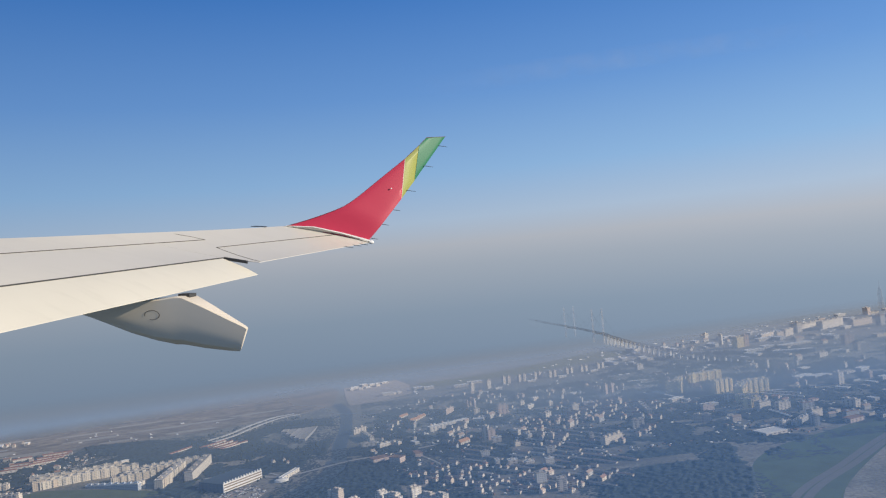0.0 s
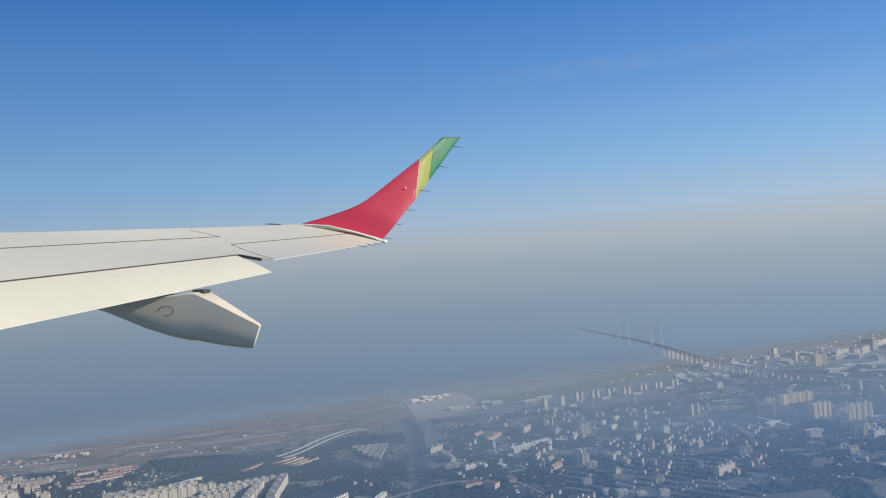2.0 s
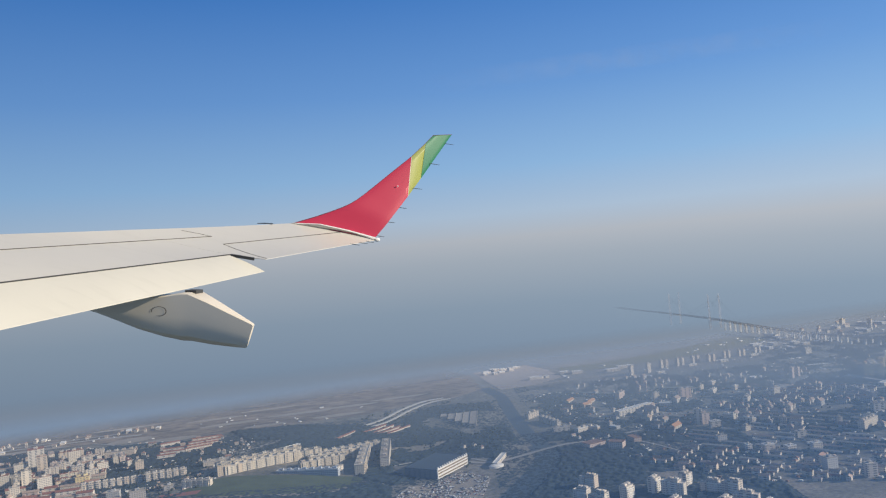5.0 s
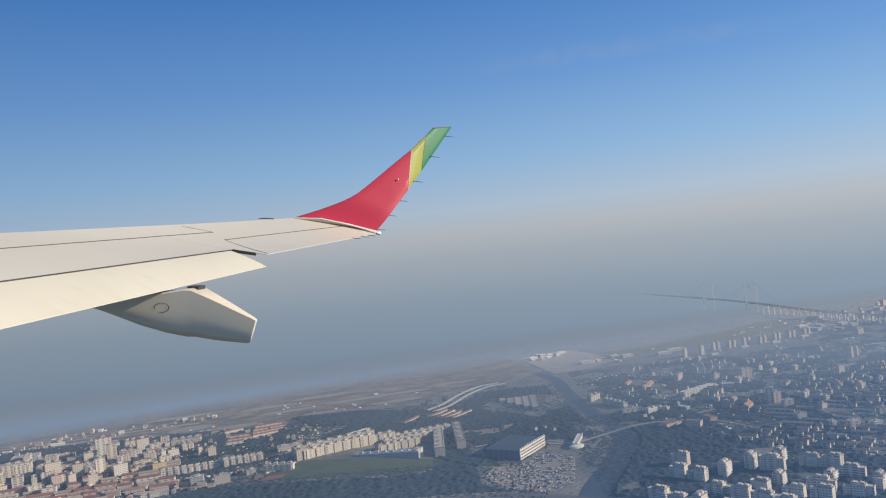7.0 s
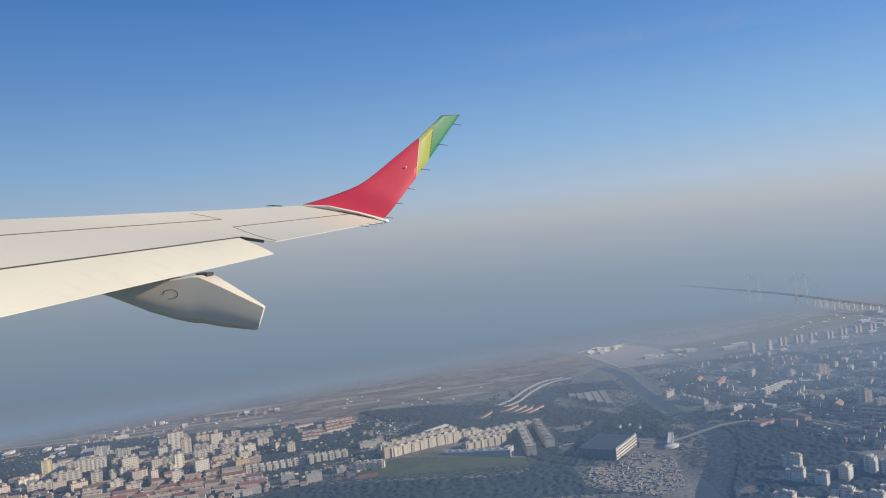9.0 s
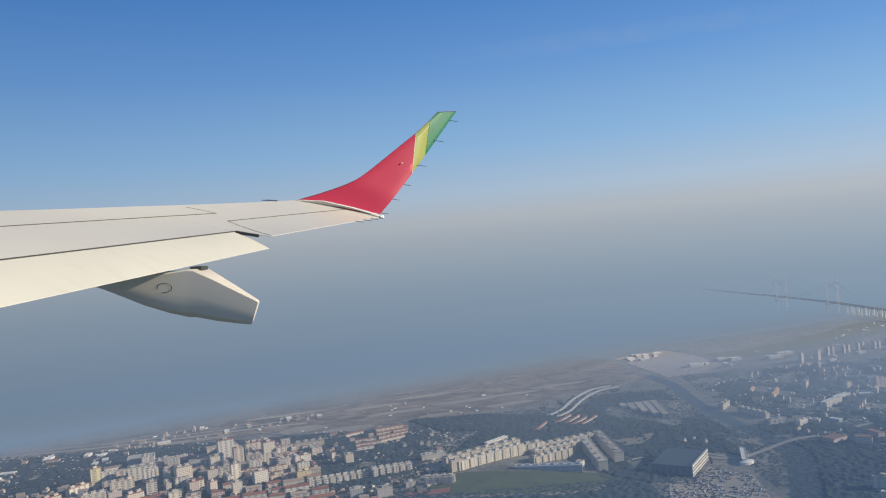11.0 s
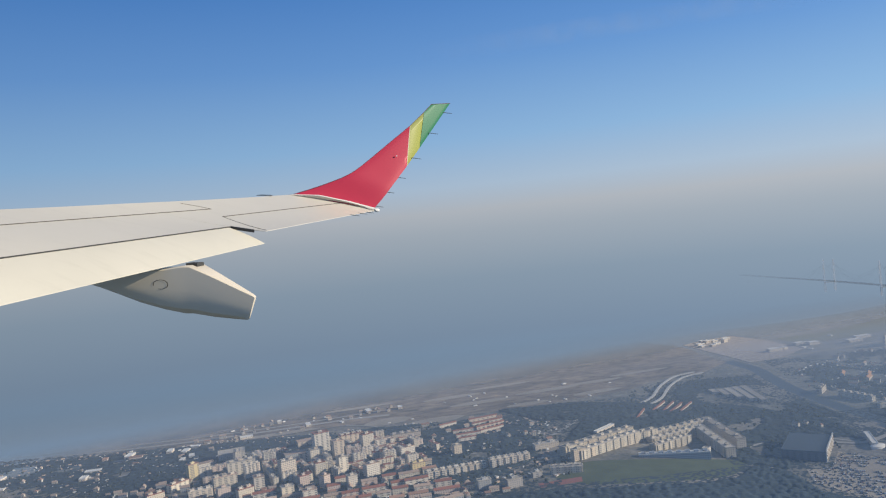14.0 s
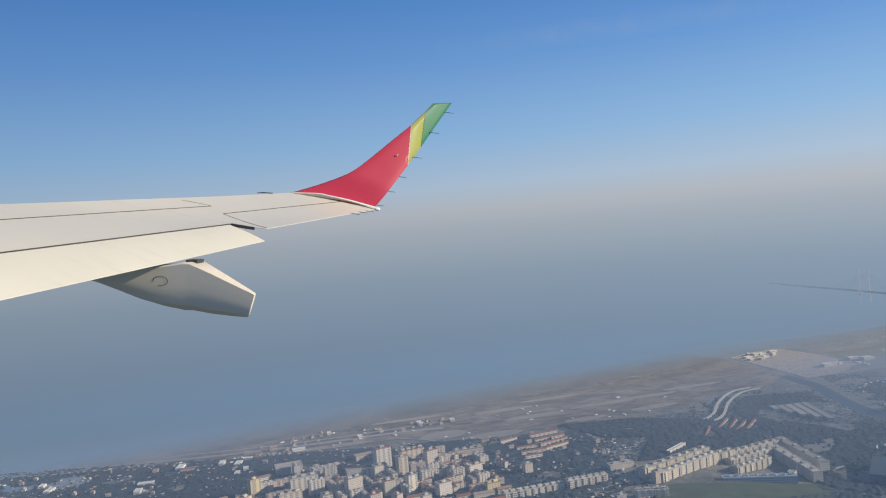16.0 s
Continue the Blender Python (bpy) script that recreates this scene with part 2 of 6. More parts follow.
def car_paint():
    m, nt, b = node_mat("car_paint")
    info, geo = nt.nodes.new("ShaderNodeObjectInfo"), nt.nodes.new("ShaderNodeNewGeometry")
    k = math_node(nt, "FRACT", math_node(nt, "ADD", info.outputs["Random"], geo.outputs["Random Per Island"]))
    link(nt, ramp_node(nt, k, [(0.0, (0.02, 0.02, 0.025)), (0.30, (0.06, 0.065, 0.08)), (0.38, (0.22, 0.07, 0.06)), (0.46, (0.22, 0.23, 0.25)), (0.66, (0.42, 0.43, 0.44)), (1.0, (0.66, 0.66, 0.66))]), b.inputs["Base Color"])
    b.inputs["Roughness"].default_value = 0.4
    fade_as_mist(nt, 0.35, 0.6)
    return m


M_CARS = car_paint()
# mist on bridge and far tower is imitated by see-through concrete
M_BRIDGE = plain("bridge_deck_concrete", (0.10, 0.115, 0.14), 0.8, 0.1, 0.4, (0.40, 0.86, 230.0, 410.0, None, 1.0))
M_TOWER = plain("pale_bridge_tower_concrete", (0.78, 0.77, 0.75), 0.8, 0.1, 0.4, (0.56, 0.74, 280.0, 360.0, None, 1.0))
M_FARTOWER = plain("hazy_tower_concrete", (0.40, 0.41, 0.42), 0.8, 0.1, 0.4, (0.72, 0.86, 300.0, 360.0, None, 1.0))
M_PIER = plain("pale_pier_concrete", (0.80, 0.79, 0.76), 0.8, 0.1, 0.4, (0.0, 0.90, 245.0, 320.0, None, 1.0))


def land_material():
    """Winter grass, scrub, bare lots and paving, in patches of several sizes."""
    m, nt, b = node_mat("suburban_ground")
    big = noise_node(nt, 0.05, 5.0, coord="World")
    mid = noise_node(nt, 0.33, 4.0, 0.55, coord="World")
    small = noise_node(nt, 1.6, 6.0, 0.7, coord="World")
    green = ramp_node(nt, big, [(0.36, (0.105, 0.102, 0.085)), (0.52, (0.185, 0.168, 0.135)), (0.66, (0.28, 0.24, 0.195))])
    lots = ramp_node(nt, mid, [(0.50, (0, 0, 0)), (0.60, (0.35, 0.35, 0.35)), (0.72, (0.85, 0.85, 0.85))])
    c = mix_colour(nt, lots, green, (0.27, 0.25, 0.215))
    c = mix_colour(nt, 1.0, c, ramp_node(nt, small, [(0.34, (0.5, 0.53, 0.53)), (0.50, (0.95, 0.95, 0.95)), (0.64, (1.25, 1.22, 1.18)), (0.78, (1.6, 1.55, 1.45))]), "MULTIPLY")
    link(nt, c, b.inputs["Base Color"])
    b.inputs["Roughness"].default_value = 0.95
    fade_as_mist(nt, 0.28, 0.64, 115.0, 245.0, (236.0, 284.0))
    return m


def flats_material():
    """Waste ground by the river: scrub, brown mud and pale sand, drawn out along the shore."""
    m, nt, b = node_mat("brown_mud_flats")
    lie_of = nt.nodes.new("ShaderNodeMapping")
    lie_of.inputs["Rotation"].default_value, lie_of.inputs["Scale"].default_value = (0, 0, radians(-17)), (0.7, 1.4, 1.0)
    link(nt, plan_place(nt), lie_of.inputs["Vector"])
    layers = []
    for scale, detail in ((0.13, 4.0), (0.5, 5.0)):
        n = nt.nodes.new("ShaderNodeTexNoise")
        n.inputs["Scale"].default_value, n.inputs["Detail"].default_value, n.inputs["Roughness"].default_value = scale, detail, 0.6
        link(nt, lie_of.outputs[0], n.inputs["Vector"])
        layers.append(n.outputs["Fac"])
    c = ramp_node(nt, layers[0], [(0.36, (0.13, 0.11, 0.09)), (0.50, (0.22, 0.175, 0.135)), (0.64, (0.30, 0.24, 0.185))])
    c = mix_colour(nt, 1.0, c, ramp_node(nt, layers[1], [(0.34, (0.45, 0.48, 0.48)), (0.50, (1, 1, 1)), (0.62, (1.12, 1.10, 1.06)), (0.70, (1.5, 1.42, 1.34))]), "MULTIPLY")
    link(nt, c, b.inputs["Base Color"])
    b.inputs["Roughness"].default_value = 0.95
    fade_as_mist(nt, 0.48, 0.84, 180.0, 250.0, (236.0, 284.0))
    return m


M_FLATS = flats_material()


def water_material(name, mist):
    m, nt, b = node_mat(name)
    b.inputs["Base Color"].default_value = (0.06, 0.08, 0.095, 1)
    b.inputs["Roughness"].default_value = 0.5
    bump_into(nt, b, noise_node(nt, 0.6, 3.0, coord="World"), 0.02, 0.05)
    fade_as_mist(nt, *mist)
    return m


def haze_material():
    """Haze painted on a flat sheet: bluer close by, greyer and thicker further out, thicker towards the sun, drawn out
    in faint swathes.
    """
    m, nt, b = node_mat("painted_haze")
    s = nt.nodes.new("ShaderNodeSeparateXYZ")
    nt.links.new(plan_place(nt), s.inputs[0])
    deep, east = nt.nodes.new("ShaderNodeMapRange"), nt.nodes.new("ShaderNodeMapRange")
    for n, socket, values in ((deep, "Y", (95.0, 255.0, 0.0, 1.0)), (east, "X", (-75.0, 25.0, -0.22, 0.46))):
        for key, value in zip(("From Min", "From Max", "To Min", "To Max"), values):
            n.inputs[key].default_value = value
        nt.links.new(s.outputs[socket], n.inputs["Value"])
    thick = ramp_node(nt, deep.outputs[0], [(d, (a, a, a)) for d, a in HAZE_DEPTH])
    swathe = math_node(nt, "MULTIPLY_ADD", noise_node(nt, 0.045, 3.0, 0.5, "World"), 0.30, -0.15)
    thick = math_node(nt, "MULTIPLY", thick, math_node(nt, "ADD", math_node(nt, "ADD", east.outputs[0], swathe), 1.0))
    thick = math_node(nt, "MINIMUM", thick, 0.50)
    # the sheet fades out under the flight and far to either side, so its rims don't show
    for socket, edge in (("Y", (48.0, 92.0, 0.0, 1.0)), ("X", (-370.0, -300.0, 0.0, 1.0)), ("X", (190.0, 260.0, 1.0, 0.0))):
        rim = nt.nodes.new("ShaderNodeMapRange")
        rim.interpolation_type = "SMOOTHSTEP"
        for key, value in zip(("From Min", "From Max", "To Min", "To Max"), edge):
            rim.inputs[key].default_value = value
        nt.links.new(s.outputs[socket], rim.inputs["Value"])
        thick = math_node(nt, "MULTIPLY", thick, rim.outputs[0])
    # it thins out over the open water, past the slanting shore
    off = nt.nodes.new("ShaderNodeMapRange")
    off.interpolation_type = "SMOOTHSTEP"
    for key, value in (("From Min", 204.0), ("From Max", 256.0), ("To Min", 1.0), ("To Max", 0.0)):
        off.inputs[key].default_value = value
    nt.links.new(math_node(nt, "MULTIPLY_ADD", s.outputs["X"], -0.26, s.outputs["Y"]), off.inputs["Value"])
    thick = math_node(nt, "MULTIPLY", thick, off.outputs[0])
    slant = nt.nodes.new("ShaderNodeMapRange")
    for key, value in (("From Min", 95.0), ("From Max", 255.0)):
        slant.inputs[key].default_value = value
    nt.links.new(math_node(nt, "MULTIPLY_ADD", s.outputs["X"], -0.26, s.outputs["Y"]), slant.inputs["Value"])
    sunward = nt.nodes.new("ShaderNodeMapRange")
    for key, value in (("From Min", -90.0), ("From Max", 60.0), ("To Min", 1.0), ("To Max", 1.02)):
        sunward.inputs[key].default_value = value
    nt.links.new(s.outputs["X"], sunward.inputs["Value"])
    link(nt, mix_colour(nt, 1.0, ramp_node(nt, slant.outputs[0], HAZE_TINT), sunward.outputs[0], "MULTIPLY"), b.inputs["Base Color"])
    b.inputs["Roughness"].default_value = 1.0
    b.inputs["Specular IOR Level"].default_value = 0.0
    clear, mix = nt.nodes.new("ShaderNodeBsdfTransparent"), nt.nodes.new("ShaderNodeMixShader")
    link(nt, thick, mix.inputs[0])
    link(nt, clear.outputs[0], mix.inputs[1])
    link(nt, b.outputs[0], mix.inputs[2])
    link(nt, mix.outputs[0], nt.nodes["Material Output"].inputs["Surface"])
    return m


# opacity and colour of the sheet that imitates haze, by distance
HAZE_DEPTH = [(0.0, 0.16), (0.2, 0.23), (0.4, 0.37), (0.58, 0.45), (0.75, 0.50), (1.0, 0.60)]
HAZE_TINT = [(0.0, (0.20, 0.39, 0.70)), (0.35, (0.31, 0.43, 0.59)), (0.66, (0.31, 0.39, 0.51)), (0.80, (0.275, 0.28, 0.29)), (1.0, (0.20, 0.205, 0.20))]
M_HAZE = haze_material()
# the estuary is nearly see-through; the world's haze colour shows in its place
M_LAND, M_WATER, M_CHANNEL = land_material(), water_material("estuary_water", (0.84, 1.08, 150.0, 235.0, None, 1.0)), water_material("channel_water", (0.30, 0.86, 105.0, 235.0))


def wing_paint(name, colour, rough=0.42, dirt=0.10):
    m, nt, b = node_mat(name)
    n = noise_node(nt, 0.9, 6.0, 0.65)
    streak = nt.nodes.new("ShaderNodeTexNoise")
    tc, mp = nt.nodes.new("ShaderNodeTexCoord"), nt.nodes.new("ShaderNodeMapping")
    mp.inputs["Scale"].default_value = (1.2, 9.0, 3.0)
    link(nt, tc.outputs["Object"], mp.inputs[0])
    link(nt, mp.outputs[0], streak.inputs["Vector"])
    streak.inputs["Scale"].default_value, streak.inputs["Detail"].default_value = 1.0, 5.0
    c = mix_colour(nt, n, tuple(v * (1 - dirt) for v in colour), colour)
    c = mix_colour(nt, ramp_node(nt, streak.outputs["Fac"], [(0.55, (0, 0, 0)), (0.8, (dirt * 2.2, dirt * 2.2, dirt * 2.2))]), c, tuple(v * 0.7 for v in colour))
    link(nt, c, b.inputs["Base Color"])
    b.inputs["Roughness"].default_value = rough
    return m


W_GREY = wing_paint("wing_grey_white_paint", (0.505, 0.485, 0.435))
W_FLAP = wing_paint("flap_white_paint", (0.53, 0.51, 0.445), 0.42, 0.16)
W_FAIR = wing_paint("fairing_grey_paint", (0.62, 0.555, 0.45))
W_WHITE = wing_paint("winglet_white_edge", (0.80, 0.79, 0.76))
W_RED = wing_paint("winglet_red_paint", (0.43, 0.022, 0.055), 0.40, 0.06)
W_YELLOW = wing_paint("winglet_yellow_paint", (0.27, 0.29, 0.068), 0.40, 0.06)
W_GREEN = wing_paint("winglet_green_paint", (0.026, 0.175, 0.085), 0.40, 0.06)
W_EDGE_SHADE = wing_paint("winglet_edge_shade", (0.13, 0.05, 0.07))
W_DARK = plain("dark_seal_gap", (0.03, 0.03, 0.03), 0.7, 0.2)
W_WICK = plain("weathered_grey_rod", (0.10, 0.11, 0.12), 0.6, 0.2)
W_LINE = plain("grey_panel_seam", (0.05, 0.047, 0.043), 0.8, 0.2)


# ---- mesh helpers ----
def link_mesh(name, bm, material, parent=None, label="", matrix=None):
    me = bpy.data.meshes.new(name)
    bm.normal_update()
    bm.to_mesh(me)
    bm.free()
    me.materials.append(material)
    ob = new(name, me)
    if parent is not None:
        ob.parent = parent
    if matrix is not None:
        ob.matrix_basis = matrix
    if label:
        ob["label"] = label
    return ob


def part(name, bm, material, parent, label=""):
    return link_mesh(name, bm, material, parent, label)


def add_box(bm, cx, cy, z0, lx, ly, lz, rz=0.0, top=1.0):
    """A box on z0; top under 1 draws its top in."""
    c, s = math.cos(rz), math.sin(rz)
    vs = []
    for z, k in ((z0, 1.0), (z0 + lz, top)):
        for x, y in ((-1, -1), (1, -1), (1, 1), (-1, 1)):
            px, py = x * lx / 2 * k, y * ly / 2 * k
            vs.append(bm.verts.new((cx + px * c - py * s, cy + px * s + py * c, z)))
    for f in ((3, 2, 1, 0), (4, 5, 6, 7), (0, 1, 5, 4), (1, 2, 6, 5), (2, 3, 7, 6), (3, 0, 4, 7)):
        bm.faces.new([vs[i] for i in f])
    return vs


def loft(bm, rings, close=True, caps=True):
    """Skins a row of equal rings of points."""
    vs = [[bm.verts.new(p) for p in r] for r in rings]
    n = len(rings[0])
    for a, b in zip(vs, vs[1:]):
        for i in range(n if close else n - 1):
            j = (i + 1) % n
            bm.faces.new((a[i], a[j], b[j], b[i]))
    if caps and close:
        bm.faces.new(list(reversed(vs[0])))
        bm.faces.new(vs[-1])
    bmesh.ops.recalc_face_normals(bm, faces=bm.faces[:])
    return vs


def smooth(ob, angle=35):
    for p in ob.data.polygons:
        p.use_smooth = True
    ob.data.set_sharp_from_angle(angle=radians(angle))
    return ob


def lerp(a, b, t):
    return a + (b - a) * t


def ribbon(bm, pts, width, z=0.0, thick=0.0):
    """A strip of even width along pts (x, y) or (x, y, z); with thick it is a slab."""
    pts = [Vector((p[0], p[1], p[2] if len(p) > 2 else z)) for p in pts]
    rings = []
    for i, p in enumerate(pts):
        d = (pts[min(i + 1, len(pts) - 1)] - pts[max(i - 1, 0)])
        side = Vector((-d.y, d.x, 0)).normalized() * (width / 2)
        if thick:
            rings.append([p + side, p - side, p - side - Vector((0, 0, thick)), p + side - Vector((0, 0, thick))])
        else:
            rings.append([p + side, p - side])
    loft(bm, rings, close=bool(thick))


def smooth_line(pts, n=6):
    """A rounder line through the points."""
    out = []
    P = [Vector(p) for p in pts]
    for i in range(len(P) - 1):
        p0, p1, p2, p3 = P[max(i - 1, 0)], P[i], P[i + 1], P[min(i + 2, len(P) - 1)]
        for k in range(n):
            t = k / n
            out.append(0.5 * ((2 * p1) + (p2 - p0) * t + (2 * p0 - 5 * p1 + 4 * p2 - p3) * t * t + (3 * p1 - p0 - 3 * p2 + p3) * t ** 3))
    out.append(P[-1])
    return out


def step(a, b, x):
    t = np.clip((np.asarray(x, float) - a) / (b - a), 0, 1)
    return t * t * (3 - 2 * t)


def valley(x, y):
    """How deep the river's valley lies below the level ground."""
    return 3.2 * (step(-85, -48, x) - 0.25 * step(0, 40, x)) * (1 - step(182, 230, y))


def settle(x, y):
    """Where a spot of the level plan comes to lie once the land sinks into the valley, and how much larger it is there."""
    k = 1 + valley(x, y) / 37.0
    ex = np.clip(np.asarray(x, float) - 26, -120, 0)
    ey = -0.34 * ex
    return ex + k * (x - ex), ey + k * (y - ey), -valley(x, y), k


def cut_grid(bm):
    """Cuts a flat sheet so that it can follow the valley."""
    for axis, values in ((0, np.arange(-90, 45, 2.5)), (1, np.arange(60, 232, 2.5))):
        for v in values:
            co, no = [0, 0, 0], [0, 0, 0]
            co[axis], no[axis] = float(v), 1
            bmesh.ops.bisect_plane(bm, geom=bm.verts[:] + bm.edges[:] + bm.faces[:], plane_co=co, plane_no=no)


# ---- ground: one sheet of land with its shore, the broad river round it ----
SHORE = [(-420, 165), (-300, 198), (-250, 211), (-208, 224), (-188, 229), (-167, 236), (-142, 244), (-115, 253), (-86, 262), (-64, 267), (-48, 271), (-28, 274),
         (-13, 275), (6, 278), (31, 285), (50, 294), (81, 301), (98, 307), (140, 325), (200, 350), (320, 380)]
bm = bmesh.new()
shore = smooth_line([(x, y, 0) for x, y in SHORE], 4)
edge = [V_ for V_ in shore] + [Vector((320, -160, 0)), Vector((-420, -160, 0))]
top = [bm.verts.new(p) for p in edge]
bm.faces.new(top)
bmesh.ops.triangulate(bm, faces=bm.faces[:])
cut_grid(bm)
bmesh.ops.recalc_face_normals(bm, faces=bm.faces[:])
ground = tagged(link_mesh("ground", bm, M_LAND), "hazy suburban land with scrub and bare plots", "ground", kind="structure")
bm = bmesh.new()
bm.faces.new([bm.verts.new(p + Vector((0, -14.0, -0.03))) for p in shore] + [bm.verts.new((x, 420, -0.03)) for x in (320, -420)])
bmesh.ops.triangulate(bm, faces=bm.faces[:])
bmesh.ops.recalc_face_normals(bm, faces=bm.faces[:])
water = link_mesh("water", bm, M_WATER)
tagged(water, "wide blue-grey river under haze", "water", kind="structure")
RIVER = smooth_line([(-35.5, 224, .01), (-32.5, 211, .01), (-32.4, 198, .01), (-32.1, 182.5, .01), (-31.3, 169, .01), (-29.8, 158.5, .01), (-29.6, 148.5, .01), (-35.3, 134.6, .01), (-40.1, 124.8, .01), (-43, 116, .01), (-46, 104, .01)])
bm = bmesh.new()
half = len(RIVER) // 2
ribbon(bm, RIVER[:half + 1], 3.4)
ribbon(bm, RIVER[half:], 5.8)
tagged(link_mesh("water_channel", bm, M_CHANNEL), "narrow river channel winding between banks", "water", kind="structure")


# ---- the wing: local metres, x right, y out along the span, z up; as the traveller's eye sees it ----
WING = pose(-60.705 * CITY, 26.143 * CITY, 36.194 * CITY, 1.231, 6.099, -0.047) @ Matrix.Diagonal((346.15, 346.15, 346.15, 1))
wing = new("aircraft_wing")
wing.matrix_world = WING
tagged(wing, "grey-white airliner wing with flap, aileron and upswept winglet", "wing")


def le(s):
    return Vector((-(2.36 + 0.51 * (12.6 - s)), s, 0.367 + 0.0665 * (s - 12.6) - 0.004 * (12.6 - s) * (s - 8.2) - 0.012 * max(0.0, 9.7 - s)))


def gap(s):
    return Vector((-(2.571 + 0.376 * (9.7 - s)), s, -0.125 + 0.0795 * (s - 9.7)))


def te(s):
    return Vector((-(2.146 + 0.331 * (9.626 - s)), s, -0.33 + 0.100 * (s - 9.626)))


def te_out(s):
    return Vector((-(1.041 + 0.331 * (12.968 - s)), s, 0.121 + 0.0905 * (s - 12.968)))


def section(front, back, bulge, thick, n=8):
    """A ring: over the top from front to back and home along the belly."""
    top, low = [], []
    for i in range(n + 1):
        t = i / n
        p = lerp(front, back, t)
        top.append(p + Vector((0, 0, bulge * 4 * t * (1 - t))))
        low.append(p - Vector((0, 0, thick * (math.sin(math.pi * min(1, t * 1.0 + 0.02)) ** 0.6) + 0.006)))
    return top + low[::-1]


S0, S1, S2 = 4.6, 9.66, 12.93


def camber(s):
    """How far the skin bulges over the chord; it runs on without a crease into the outer panel."""
    k = min(1.0, max(0.0, (s - 6.0) / (S1 - 6.0)))
    return lerp(0.035, -0.025, k * k * (3 - 2 * k))


bm = bmesh.new()
loft(bm, [section(le(s), gap(s), camber(s), 0.16) for s in np.linspace(S0, S1, 14)])
smooth(part("wing_box", bm, W_GREY, wing), 40)
bm = bmesh.new()
loft(bm, [section(le(s), lerp(gap(s), te_out(s), 1.0), lerp(-0.045, 0.012, (s - S1) / (S2 - S1)), 0.05) for s in np.linspace(S1, S2, 8)])
smooth(part("outer_wing_panel", bm, W_GREY, wing), 40)
bm = bmesh.new()
drop = Vector((0, 0, -0.006))
loft(bm, [section(gap(s) + drop + Vector((0.012, 0, 0)), te(s), 0.012, 0.05) for s in np.linspace(S0, 9.63, 8)])
smooth(part("flap", bm, W_FLAP, wing, "cream-white trailing edge flap"), 40)
# dark gap between wing and flap, and at the flap's outer end
bm = bmesh.new()
rings = [[gap(s) + Vector((-0.006, 0, 0.005)), gap(s) + Vector((0.014, 0, 0.002)), gap(s) + Vector((0.014, 0, -0.02)), gap(s) + Vector((-0.006, 0, -0.02))] for s in np.linspace(S0, S1, 6)]
loft(bm, rings)
part("flap_gap", bm, W_DARK, wing, "dark slot between wing and flap")
bm = bmesh.new()
a, b = gap(9.68), te_out(9.60)
loft(bm, [[p + Vector((0, -0.07 * k, 0.004)), p + Vector((0, 0.02, 0.008)), p + Vector((0, 0.02, -0.02)), p + Vector((0, -0.07 * k, -0.03))] for p, k in ((a, 0.25), (lerp(a, b, 0.10), 0.62), (lerp(a, b, 0.40), 0.36), (lerp(a, b, 0.72), 0.02))])
part("flap_end_gap", bm, W_DARK, wing, "dark notch at the flap's outer end")


def seam(name, pts, width=0.012, lift=0.012):
    bm = bmesh.new()
    ring = []
    for p in pts:
        p = Vector(p)
        ring.append([p + Vector((-width / 2, 0, lift)), p + Vector((width / 2, 0, lift)), p + Vector((width / 2, 0, lift - 0.02)), p + Vector((-width / 2, 0, lift - 0.02))])
    loft(bm, ring)
    return part(name, bm, W_LINE, wing)


def on_top(s, t, back=gap, bulge=None):
    bulge = camber(s) if bulge is None else bulge
    return lerp(le(s), back(s), t) + Vector((0, 0, bulge * 4 * t * (1 - t)))


def on_tip(s, t):
    return on_top(s, t, te_out, lerp(-0.045, 0.012, (s - S1) / (S2 - S1)))


seam("slat_seam", [on_top(s, float(np.interp(s, (4.6, 5.6, 6.76, 7.34, 7.92, 8.5, 9.08, S1), (0.53, 0.512, 0.475, 0.440, 0.399, 0.362, 0.3365, 0.328)))) for s in np.linspace(S0, S1, 16)] + [on_tip(s, 0.246 + 0.018 * (s - S1)) for s in np.linspace(S1 + 0.1, 10.44, 4)], 0.017, 0.006)
seam("slat_end_seam", [on_tip(10.44, 0.260), on_tip(10.41, 0.163), on_tip(10.33, 0.06)], 0.012, 0.004)
seam("aileron_hinge_seam", [on_tip(s, 0.482 + 0.0145 * (s - 10.17) + 0.0068 * (s - 10.17) ** 2) for s in np.linspace(10.17, 12.82, 9)], 0.015, 0.006)
ends = on_tip(10.17, 0.482), on_tip(9.72, 0.985)
cut = [(lerp(10.17, 9.72, k), lerp(ends[0].x, ends[1].x, k)) for k in np.linspace(0, 1, 7)]
seam("aileron_end_seam", [on_tip(s, (x - le(s).x) / (te_out(s).x - le(s).x)) for s, x in cut], 0.008, 0.004)
bm = bmesh.new()
p = le(12.1) + Vector((-0.06, 0, 0.012))
loft(bm, [[p + Vector((x, 0.02, h)), p + Vector((x, -0.02, h)), p + Vector((x, -0.02, -0.006)), p + Vector((x, 0.02, -0.006))] for x, h in ((-0.14, 0.002), (-0.05, 0.010), (0.10, 0.004))])
part("leading_edge_light", bm, W_DARK, wing, "small dark fitting on the leading edge")

